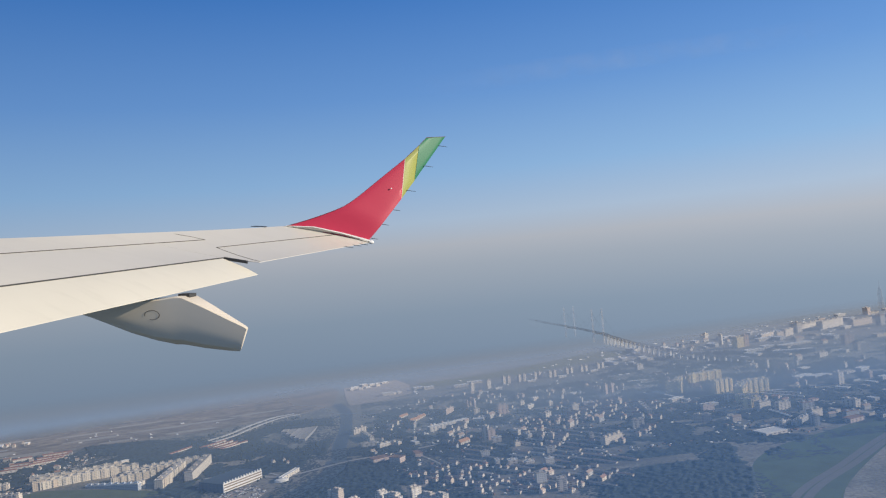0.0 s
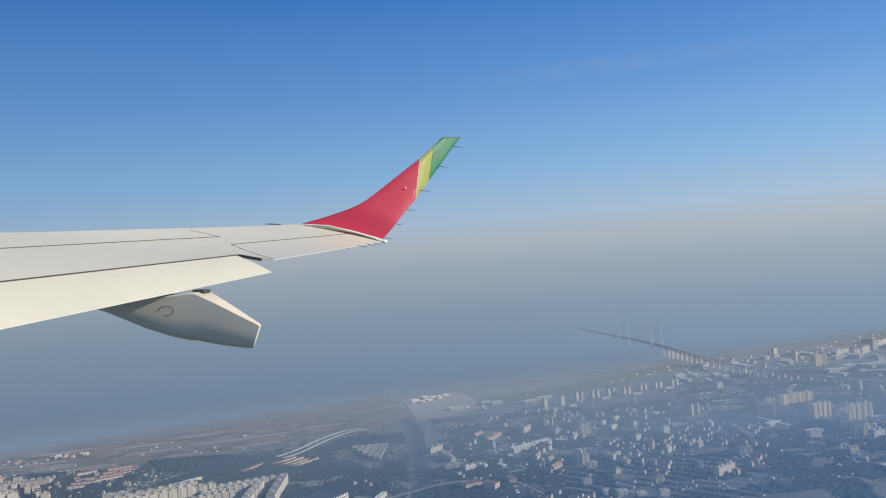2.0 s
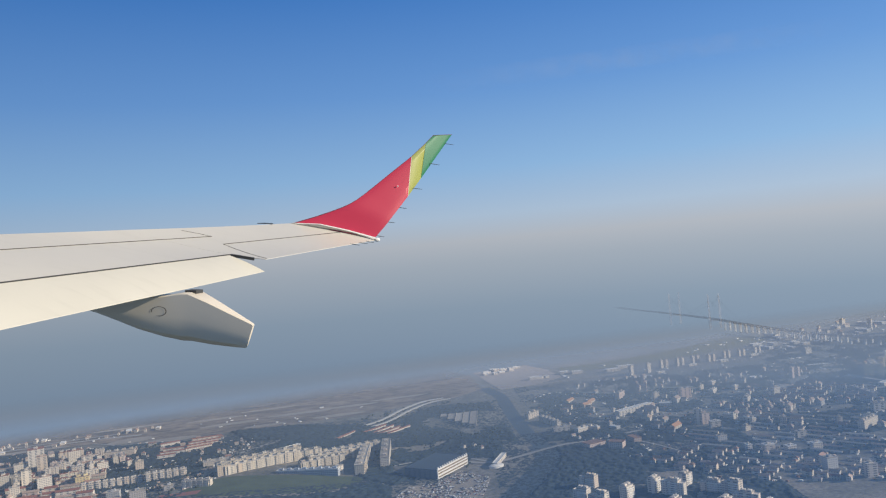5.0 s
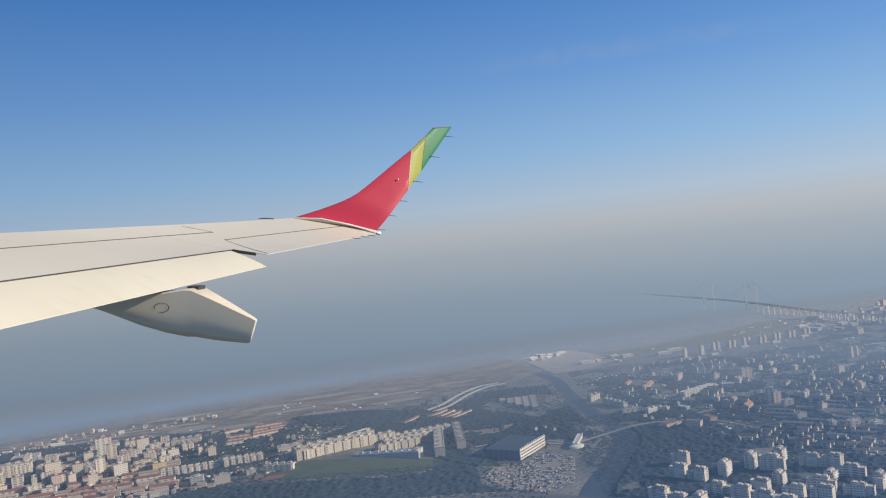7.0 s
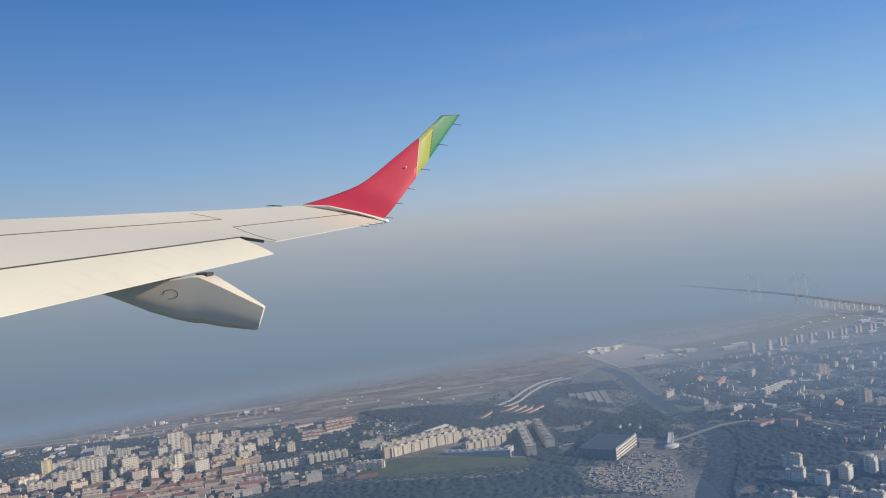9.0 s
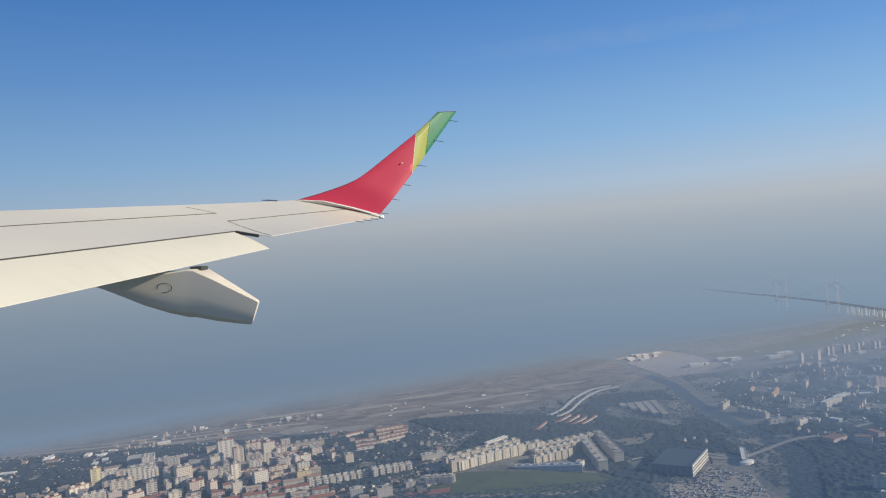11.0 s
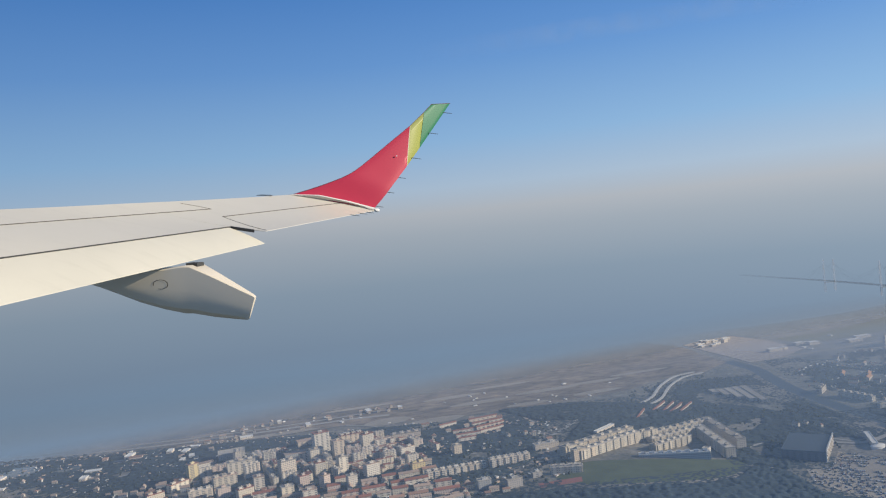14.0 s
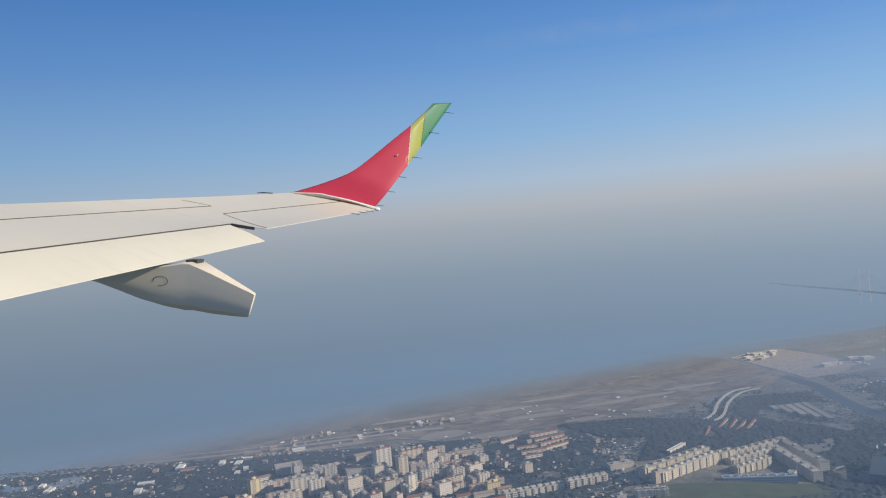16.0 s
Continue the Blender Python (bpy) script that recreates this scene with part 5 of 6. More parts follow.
for p0, p1 in HOUSE_ROWS:
    p0, p1 = V((*p0, 0)), V((*p1, 0))
    d = p1 - p0
    turn, u = math.degrees(math.atan2(d.y, d.x)), 0.0
    while u < d.length:
        length = rng.uniform(1.8, 4.2)
        p = p0 + d.normalized() * (u + length / 2) + V((rng.uniform(-0.2, 0.2), rng.uniform(-0.2, 0.2), 0))
        u += length + rng.uniform(0.1, 0.9)
        if rng.random() < 0.9 and free(p.x, p.y, 0.5):
            row = gable_house(length, 0.72, rng.uniform(0.6, 0.95), 0.26, rng.choice((M_CREAM, M_CREAM, M_WHITE, M_PINK)), rng.choice((M_REDTILE, M_TILE, M_PALETILE)), "cream terrace with a tiled roof on a sloping street", "terrace")
            tagged(row, group="terraces below the high-rise quarter")
            row.matrix_basis = pose(p.x, p.y, 0, 0, 0, turn + rng.uniform(-3, 3))
            e = d.normalized()
            TAKEN.extend((p.x + e.x * k * length, p.y + e.y * k * length, 0.6) for k in (-0.4, -0.2, 0.0, 0.2, 0.4))
LONG = []
for wall, roof, lx, ly, h in (("cream", M_REDTILE, 6.2, 1.5, 2.4), ("white", M_PALETILE, 5.2, 1.6, 3.0), ("pink", M_FLAT, 7.0, 1.5, 2.0), ("white", M_FLAT, 4.2, 1.7, 3.6), ("cream", M_FLAT, 5.6, 1.6, 2.6), ("cream", M_TILE, 7.5, 1.5, 1.7)):
    LONG.append(block(200 + len(LONG) * 9, 30, 0, lx, ly, h, wall, roof=roof, heads=3 if roof is M_FLAT else 1, bays=4, label=f"long {wall} block of flats in the dense high-rise quarter"))
TERRACE_ROWS = [(-4, 150), (2, 133), (14, 121), (24, 119), (31, 128), (27, 142), (34, 150), (31, 164), (16, 167), (4, 160)]
heading = radians(-42)
for j in range(-9, 10):
    u = -26.0
    while u < 26:
        length = rng.uniform(2.6, 5.4)
        c, s = math.cos(heading), math.sin(heading)
        x, y = 15 + (u + length / 2) * c - j * 2.9 * s, 143 + (u + length / 2) * s + j * 2.9 * c
        u += length + rng.uniform(0.5, 1.6)
        if in_poly(x, y, TERRACE_ROWS) and rng.random() < 0.5 and free(x, y, 0.5):
            row_house = gable_house(length, 0.62, 0.42, 0.14, rng.choice((M_WHITE, M_WHITE, M_CREAM, M_GREY)), rng.choice((M_PALETILE, M_FLAT, M_FLAT)), "long terrace of small houses with a brownish tiled roof", "terrace")
            tagged(row_house, group="terraces on the slope")
            row_house.matrix_basis = pose(x, y, 0, 0, 0, -42 + rng.uniform(-4, 4))
            stack = [o for o in row_house.children if o.name.startswith("chimney")][0]
            for i in range(1, int(length / 0.9)):
                extra = new("chimney", stack.data)
                extra.parent = row_house
                extra.location = (-i * 0.8 if i * 0.8 < length * 0.68 else 0.0, 0.0, 0.0)
            TAKEN.extend((x + c * k * length, y + s * k * length, 0.5) for k in (-0.4, -0.2, 0.0, 0.2, 0.4))
# each call fills one district
DISTRICTS = [
    fill([(-149, 165), (-146, 175), (-134, 181), (-121, 183), (-112, 180), (-107, 171), (-109, 158), (-121, 156), (-140, 160)], 2.15, LONG, 0.62, 28, (0.42, 0.62), 0.85, 0.25, 6, 0.6),
    fill([(-165, 163), (-149, 166), (-140, 159), (-121, 155), (-106, 152), (-96, 146), (-110, 140), (-150, 148)], 1.4, HOUSES[2::3] + HOUSES, 0.5, 14, (0.55, 0.8), 0.56, 0.15, 8, 0.25),
    fill([(-215, 184), (-200, 185), (-180, 183), (-165, 172), (-165, 162), (-215, 165)], 2.2, HOUSES[:6] + LOW[:2], 0.16, 10, (0.5, 0.8), 0.65),
    fill([(-180, 184), (-160, 177), (-148, 180), (-150, 189), (-175, 190)], 3.0, LOW + HOUSES[:6], 0.5, 12, (0.4, 0.7), 1.0),
    fill([(-160, 193), (-150, 203), (-119, 210), (-112, 206), (-125, 202), (-148, 190)], 2.3, HOUSES[:6] * 2 + LOW[:2], 0.45, 18, (0.45, 0.75), 0.8),
    fill([(-112, 181), (-118, 188), (-100, 192), (-86, 184), (-86, 170), (-107, 166)], 2.3, HOUSES + BLOCKS[1:3], 0.3, 15, (0.5, 0.8), 0.9),
    fill([(-6, 178), (28, 200), (50, 174), (33, 146), (20, 142), (2, 150), (-6, 158)], 2.0, HOUSES[2::3] + HOUSES, 0.7, -40, (0.7, 1.1), 0.8, 0.22, 8, 0.2, 0.02),
    fill([(-15, 140), (-2, 146), (17, 137), (27, 128), (15, 119), (-4, 127)], 1.75, HOUSES[2::3] * 3 + HOUSES, 0.6, -40, (0.55, 0.85), 0.7, 0.2, 6, 0.15),
    fill([(-31, 202), (-4, 218), (28, 222), (62, 220), (52, 201), (28, 201), (-4, 177), (-20, 178)], 2.3, HOUSES * 6 + LOW[:4], 0.5, -35, (0.65, 1.05), 0.95, 0.3, 8, 0.3, 0.10),
    fill([(50, 174), (60, 168), (84, 172), (92, 214), (62, 216), (52, 200)], 2.3, HOUSES * 2 + LOW, 0.45, -30, (0.65, 1.05), 1.05, 0.3, 8, 0.3, -0.05),
    fill([(48, 168), (62, 168), (86, 168), (86, 142), (60, 138), (50, 150)], 2.9, BLOCKS[2::4] + LOW + HOUSES[2::3], 0.25, 20, (0.7, 1.0), 1.35),
    fill([(84, 205), (130, 250), (185, 318), (150, 312), (116, 285), (92, 250), (74, 226)], 5.4, LOW[:6] * 3 + BLOCKS[1::4] + HOUSES[2::3], 0.4, 25, (0.8, 1.3), 2.2),
    fill([(86, 148), (112, 160), (180, 240), (200, 318), (184, 316), (130, 248), (84, 204)], 4.4, LOW * 2 + BLOCKS[1::4] + HOUSES[2::3], 0.36, 25, (0.6, 1.1), 1.8),
    fill([(60, 240), (90, 255), (112, 285), (90, 292), (60, 270), (40, 255)], 4.6, LOW[:4] + HOUSES[:3], 0.5, 22, (0.7, 1.1), 1.8),
    fill([(-45, 172), (-36, 160), (-34, 150), (-38, 142), (-46, 160)], 3.0, HOUSES[:3], 0.2, 30, (0.6, 0.9), 1.2),
    fill([(-24, 172), (-8, 176), (-20, 150), (-25, 140), (-23, 152)], 2.6, HOUSES + LOW[2:4], 0.4, 35, (0.5, 0.8), 1.0),
]

joined("far_houses", SMALL, "mass of small tiled houses on the far slopes")

# ---- roads, plots and the viaduct ----


def road(name, pts, width, material, label, z=0.03, category="road"):
    bm = bmesh.new()
    ribbon(bm, smooth_line([(x, y, z) for x, y in pts], 8), width)
    return tagged(link_mesh(name, bm, material), label, category, kind="structure")


LOW_ROAD = [(-160, 146), (-135.8, 140.0), (-107.3, 134.2), (-85.1, 129.4), (-74.7, 128.4), (-66.4, 128.0), (-56.8, 127.2), (-48.6, 124.6), (-36, 117), (-22, 107), (0, 92)]
road("road_1", [(-230, 186), (-188, 191), (-162, 193.5), (-140, 198), (-128, 201), (-118, 202)], 1.3, M_PALEROAD, "pale coastal road beside the railway")
road("road_2", [(-230, 189.5), (-188, 194), (-160, 197), (-140, 201), (-120, 207)], 0.9, M_PALEROAD, "pale railway strip along the shore", 0.034)
road("road_3", [(-27.4, 143), (-18, 147.5), (-2, 147.6), (17, 134), (35, 134), (60, 150), (90, 160)], 1.3, M_ROAD, "grey through road between the housing quarters")
road("road_4", [(-109.3, 165.2), (-99.3, 166.7), (-94, 168.2), (-91, 169.6), (-86.3, 174.1), (-77.3, 186.9), (-66, 190)], 0.8, M_PALEROAD, "pale slip road through scrub")
road("road_5", [(-45, 152), (-39, 150), (-27, 156.4), (-20, 158), (-8, 162)], 1.0, M_PALEROAD, "pale road crossing the river on a low bridge", 0.10)
road("road_6", [(-26, 138), (-21.3, 137.5), (-16.3, 137.1), (-11.1, 137.2), (-5.2, 140.8), (-0.7, 145.0), (6, 150)], 0.9, M_PALEROAD, "pale street curving past flats")
for k in (0, 2.1):
    road("road_7" if not k else "road_8", [(36 + k, 90), (47 + k, 107), (59 + k, 118.5), (73 + k, 132), (95 + k, 150)], 1.3, M_ROAD, "pale carriageway of a motorway")
road("road_mall", [(-62, 160), (-58, 154), (-56, 146), (-58, 138), (-55, 129), (-47, 124)], 0.7, M_ROAD, "grey service road round the car park", 0.036)
road("road_mall_back", [(-58, 154), (-50, 157), (-44, 154), (-40, 150)], 0.6, M_PALEROAD, "pale service road behind the shopping hall", 0.038)
road("promenade", [(-30, 220), (-16, 223.5), (2, 228), (22, 233)], 1.3, M_SAND, "pale shore promenade behind the spit")
road("road_9", [(8, 196), (30, 209), (60, 224), (85, 236)], 1.4, M_PALEROAD, "pale avenue below the shore towers")
road("road_10", LOW_ROAD, 1.7, M_ROAD, "wide grey road through woods below the car park")


def plot(name, pts, material, label, z=0.02, category="field", round_=5):
    bm = bmesh.new()
    bm.faces.new([bm.verts.new((p.x, p.y, z)) for p in smooth_line([(*q, 0) for q in pts + pts[:1]], round_)[:-1]])
    bmesh.ops.triangulate(bm, faces=bm.faces[:])
    cut_grid(bm)
    return tagged(link_mesh(name, bm, material), label, category, kind="structure")


CARPARK = [(-54.7, 141.2), (-51.0, 140.4), (-46.0, 147.2), (-41.0, 141.0), (-43.4, 128.5), (-48.1, 125.9), (-52.9, 129.3), (-56.4, 135.5)]
plot("lawn_1", [(-90.7, 149.3), (-85.4, 155.2), (-76.8, 154.0), (-66.4, 150.4), (-62.0, 146.9), (-67.1, 142.0), (-76.8, 142.9), (-86.5, 144.8)], M_GRASS, "smooth green lawn below the slabs", category="lawn")
plot("verge", [(-150, 141.5), (-128, 136.8), (-107, 132.4), (-96, 130.0), (-92, 124.0), (-106, 121), (-130, 126), (-150, 132)], M_MEADOW, "rough green verge beside a wide road", category="meadow")
plot("lawn_2", [(-6, 112), (2, 114), (4, 104), (-6, 101)], M_GRASS, "dark green playing field", category="lawn")
plot("meadow", [(42, 104), (46, 122), (54, 132), (66, 139), (84, 148), (90, 144), (72, 128), (56, 110), (48, 98)], M_MEADOW, "rough grey-green meadow beside the motorway", category="meadow")
plot("lawn_3", [(-187, 158), (-182, 172.5), (-168, 168.5), (-160, 157), (-172, 150)], M_GRASS, "green field on the edge of houses", category="lawn")
plot("sports_court", [(-93.4, 147.3), (-86.8, 148.5), (-87.0, 146.3), (-93.2, 145.4)], M_RED, "red sports court", 0.03, "court", 1)
plot("car_park", CARPARK, M_SAND, "pale car park full of cars", 0.03, "car park", 1)
plot("shore_flats", [(-260, 205), (-208, 221), (-142, 241), (-86, 259), (-46, 268), (-38, 250), (-36, 223), (-44, 214), (-56, 211), (-66, 203), (-84, 198), (-105, 194), (-128, 196), (-160, 187), (-200, 184)], M_FLATS, "brown-grey mud flats and waste ground by the river", 0.012, "ground", 1)
plot("shore_park", [(-12, 249), (6, 252.5), (31, 267), (50, 281), (66, 274), (36, 252), (-5, 238)], M_PARK, "green park along the misty shore", 0.03, "park")
plot("spit", [(-37.0, 253.5), (-28, 258.5), (-20, 261), (-15.0, 248), (-13, 231), (-22, 222.5), (-31, 219)], M_SPIT, "bare sandy spit of made ground", 0.04, "ground", 1)
for i, (x, y, a, b) in enumerate(((-118, 196, 5, 3), (-108, 193, 6, 2.4), (-98, 206, 7, 1.6), (-88, 200, 5, 1.4), (-82, 212, 8, 1.5), (-72, 205, 6, 1.6), (-104, 214, 7, 1.4), (-70, 216, 7, 1.4), (-58, 222, 8, 1.2), (-92, 222, 8, 1.2),
                                 (-126, 212, 8, 1.2), (18, 206, 6, 3), (33, 212, 7, 2.6), (-140, 194, 8, 1.4))):
    plot(f"bare_plot_{i + 1}", [(x + a * math.cos(t), y + b * math.sin(t) + 0.25 * a * math.cos(t)) for t in np.linspace(0, 2 * math.pi, 7, endpoint=False)], M_SAND, "pale bare plot in the scrub", 0.03, "ground")
for line in ([(-36.8, 253.2), (-28, 258.2), (-20.2, 260.6)], [(-36.8, 253.2), (-31.2, 219.5)], [(-31.0, 219.3), (-22, 222.6), (-13.2, 231.0)]):
    bm = bmesh.new()
    ribbon(bm, smooth_line([(x, y, 0.09) for x, y in line], 5), 0.28, thick=0.06)
    tagged(link_mesh("quay_wall", bm, M_SPIT), "pale stone quay along the spit", "quay", kind="structure")
# curving twin viaduct on piers
for k in (0.0, 1.7):
    line = smooth_line([(-66 + k, 190 - k, 0.15), (-62.5 + k, 193 - k, 0.5), (-58 + k, 201.5 - k, 0.75), (-52.5 + k, 209 - k, 0.8), (-47 + k, 212.2 - k, 0.7)], 6)
    bm = bmesh.new()
    ribbon(bm, line, 0.62, thick=0.16)
    viaduct = tagged(link_mesh("viaduct", bm, M_VIADUCT), "pale curving road viaduct on piers", "viaduct")
    bm = bmesh.new()
    add_box(bm, 0, 0, 0, 0.16, 0.5, 1.0)
    me = None
    for p in line[4::4]:
        if me is None:
            pier = part("pier", bm, M_PALEROAD, viaduct)
            me = pier.data
        else:
            pier = new("pier", me)
            pier.parent = viaduct
        pier.matrix_basis = pose(p.x, p.y, 0) @ Matrix.Diagonal((1, 1, max(0.05, p.z - 0.1), 1))
# parked cars
car = new("car")
tagged(car, "parked car in an open car park", "car", "parked cars")
bm = bmesh.new()
add_box(bm, 0, 0, 0.03, 0.44, 0.18, 0.07)
part("body", bm, M_CARS, car)
bm = bmesh.new()
add_box(bm, -0.02, 0, 0.10, 0.26, 0.16, 0.055, top=0.8)
part("cabin", bm, M_CARS, car)
spots = []
ca, sa = math.cos(radians(-32)), math.sin(radians(-32))
for i in range(-56, 57):
    for j in range(-26, 27):
        u, v = i * 0.25, j * 0.52 + (0.12 if j % 2 else 0)
        x, y = -48.0 + u * ca - v * sa, 135.0 + u * sa + v * ca
        if in_poly(x, y, CARPARK) and rng.random() < (0.4 if j % 4 < 3 else 0.04) and i % 19 and free(x, y, 0.1) and noise.noise(V((x * 0.3, y * 0.3, 4.0))) > -0.33:
            spots.append(pose(x, y, 0.03, 0, 0, 58 + 180 * rng.randrange(2) + rng.uniform(-5, 5)))
rng.shuffle(spots)
for i, m in enumerate(spots[:300]):
    if i == 0:
        car.matrix_basis = m
    else:
        copy_thing(car, m)
for i in range(4):
    joined("parked_cars", [(car.children[0], m @ car.children[0].matrix_local) for m in spots[300 + i::4]] + [(car.children[1], m @ car.children[1].matrix_local) for m in spots[300 + i::4]], "rows of parked cars filling the car park", "cars")

# ---- small sheds, walls and yards among the houses; local streets ----


def clutter(name, poly, n, material, label, size=(0.12, 0.4)):
    xs, ys = [p[0] for p in poly], [p[1] for p in poly]
    bm_v, bm_f = [], []
    for _ in range(n * 3):
        x, y = rng.uniform(min(xs), max(xs)), rng.uniform(min(ys), max(ys))
        if len(bm_f) >= n * 5 or not in_poly(x, y, poly) or not free(x, y, 0.0) or noise.noise(V((x * 0.12, y * 0.12, 9.0))) < -0.15:
            continue
        a, b, h, r = rng.uniform(*size), rng.uniform(*size) * 0.6, rng.uniform(0.08, 0.28), radians(30 + 90 * rng.randrange(2) + rng.uniform(-12, 12))
        c, s_, o = math.cos(r), math.sin(r), len(bm_v)
        for z in (0, h):
            for u, v in ((-a, -b), (a, -b), (a, b), (-a, b)):
                bm_v.append((x + u * c - v * s_, y + u * s_ + v * c, z))
        bm_f += [tuple(o + i for i in f) for f in ((4, 5, 6, 7), (0, 1, 5, 4), (1, 2, 6, 5), (2, 3, 7, 6), (3, 0, 4, 7))]
    me = bpy.data.meshes.new(name)
    me.from_pydata(bm_v, [], bm_f)
    me.materials.append(material)
    return tagged(new(name, me), label, "sheds", kind="stuff")


TOWN_E = [(-31, 202), (-4, 220), (60, 222), (92, 214), (88, 150), (60, 138), (33, 140), (15, 119), (-4, 126), (-20, 150)]
TOWN_W = [(-215, 186), (-150, 192), (-112, 192), (-86, 186), (-86, 150), (-110, 142), (-165, 155), (-215, 162)]
SHORE_E = [(60, 224), (92, 214), (190, 318), (150, 316), (98, 298), (50, 278), (6, 246), (-14, 240), (-14, 226)]
clutter("white_sheds", TOWN_E, 800, M_LIGHTROOF, "pale sheds, walls and carports among houses", (0.08, 0.38))
clutter("tiled_sheds", TOWN_E, 500, M_TILE, "small tiled outbuildings among houses")
clutter("white_sheds", TOWN_W, 450, M_LIGHTROOF, "pale sheds and walls among high-rise blocks", (0.06, 0.30))
clutter("tiled_sheds", TOWN_W, 500, M_PALETILE, "small tiled outbuildings in the western quarter")
clutter("white_sheds", SHORE_E, 220, M_LIGHTROOF, "pale roofs scattered over the far shore", (0.2, 0.8))
clutter("white_sheds", [(-208, 188), (-142, 206), (-86, 219), (-60, 218), (-66, 203), (-105, 194), (-160, 187)], 30, M_LIGHTROOF, "pale huts on the shore flats", (0.1, 0.5))
n_road = 11
for k in range(46):
    west = k % 3 == 0
    poly = TOWN_W if west else TOWN_E
    xs, ys = [p[0] for p in poly], [p[1] for p in poly]
    x, y = rng.uniform(min(xs), max(xs)), rng.uniform(min(ys), max(ys))
    if not in_poly(x, y, poly) or not free(x, y, 0.0):
        continue
    a, bend, length = radians(rng.choice((30, 120)) + rng.uniform(-14, 14)), rng.uniform(-0.25, 0.25), rng.uniform(6, 16)
    pts = []
    for i in range(4):
        pts.append((x, y))
        x, y, a = x + math.cos(a) * length / 3, y + math.sin(a) * length / 3, a + bend
    road(f"road_{n_road}", pts, 0.45, M_PALEROAD, "narrow pale street between houses", 0.04)
    n_road += 1

# ---- trees: clumps of crowns in woods, belts and gardens ----


def crown_shapes(n=6):
    out = []
    for i in range(n):
        bm = bmesh.new()
        bmesh.ops.create_icosphere(bm, subdivisions=2, radius=1.0)
        for v in bm.verts:
            v.co *= 0.78 + 0.5 * noise.noise(v.co * 1.9 + V((i * 7.3, 0, 0))) + 0.16 * noise.noise(v.co * 5.1 + V((0, i * 3.1, 0)))
            v.co.z = v.co.z * 0.85 + 0.55
        out.append(([tuple(v.co) for v in bm.verts], [tuple(v.index for v in f.verts) for f in bm.faces]))
        bm.free()
    return out


CROWNS = crown_shapes()


def woods(name, spots, label):
    vs, fs = [], []
    for x, y, r in spots:
        pv, pf = rng.choice(CROWNS)
        a, k = rng.uniform(0, 6.28), rng.uniform(0.8, 1.35)
        c, s, o = math.cos(a), math.sin(a), len(vs)
        vs += [(x + r * (px * c - py * s), y + r * (px * s + py * c), r * k * pz) for px, py, pz in pv]
        fs += [tuple(i + o for i in f) for f in pf]
    me = bpy.data.meshes.new(name)
    me.from_pydata(vs, [], fs)
    me.materials.append(M_SHRUB)
    for p in me.polygons:
        p.use_smooth = True
    return tagged(new(name, me), label, "trees", kind="stuff")


def scatter(poly, n, r0, r1, clear=0.6, gate=-0.25):
    xs, ys = [p[0] for p in poly], [p[1] for p in poly]
    out = []
    for _ in range(n * 3):
        x, y = rng.uniform(min(xs), max(xs)), rng.uniform(min(ys), max(ys))
        if len(out) < n and in_poly(x, y, poly) and free(x, y, clear) and noise.noise(V((x * 0.16, y * 0.16, 2.0))) > gate:
            out.append((x, y, rng.uniform(r0, r1)))
    return out


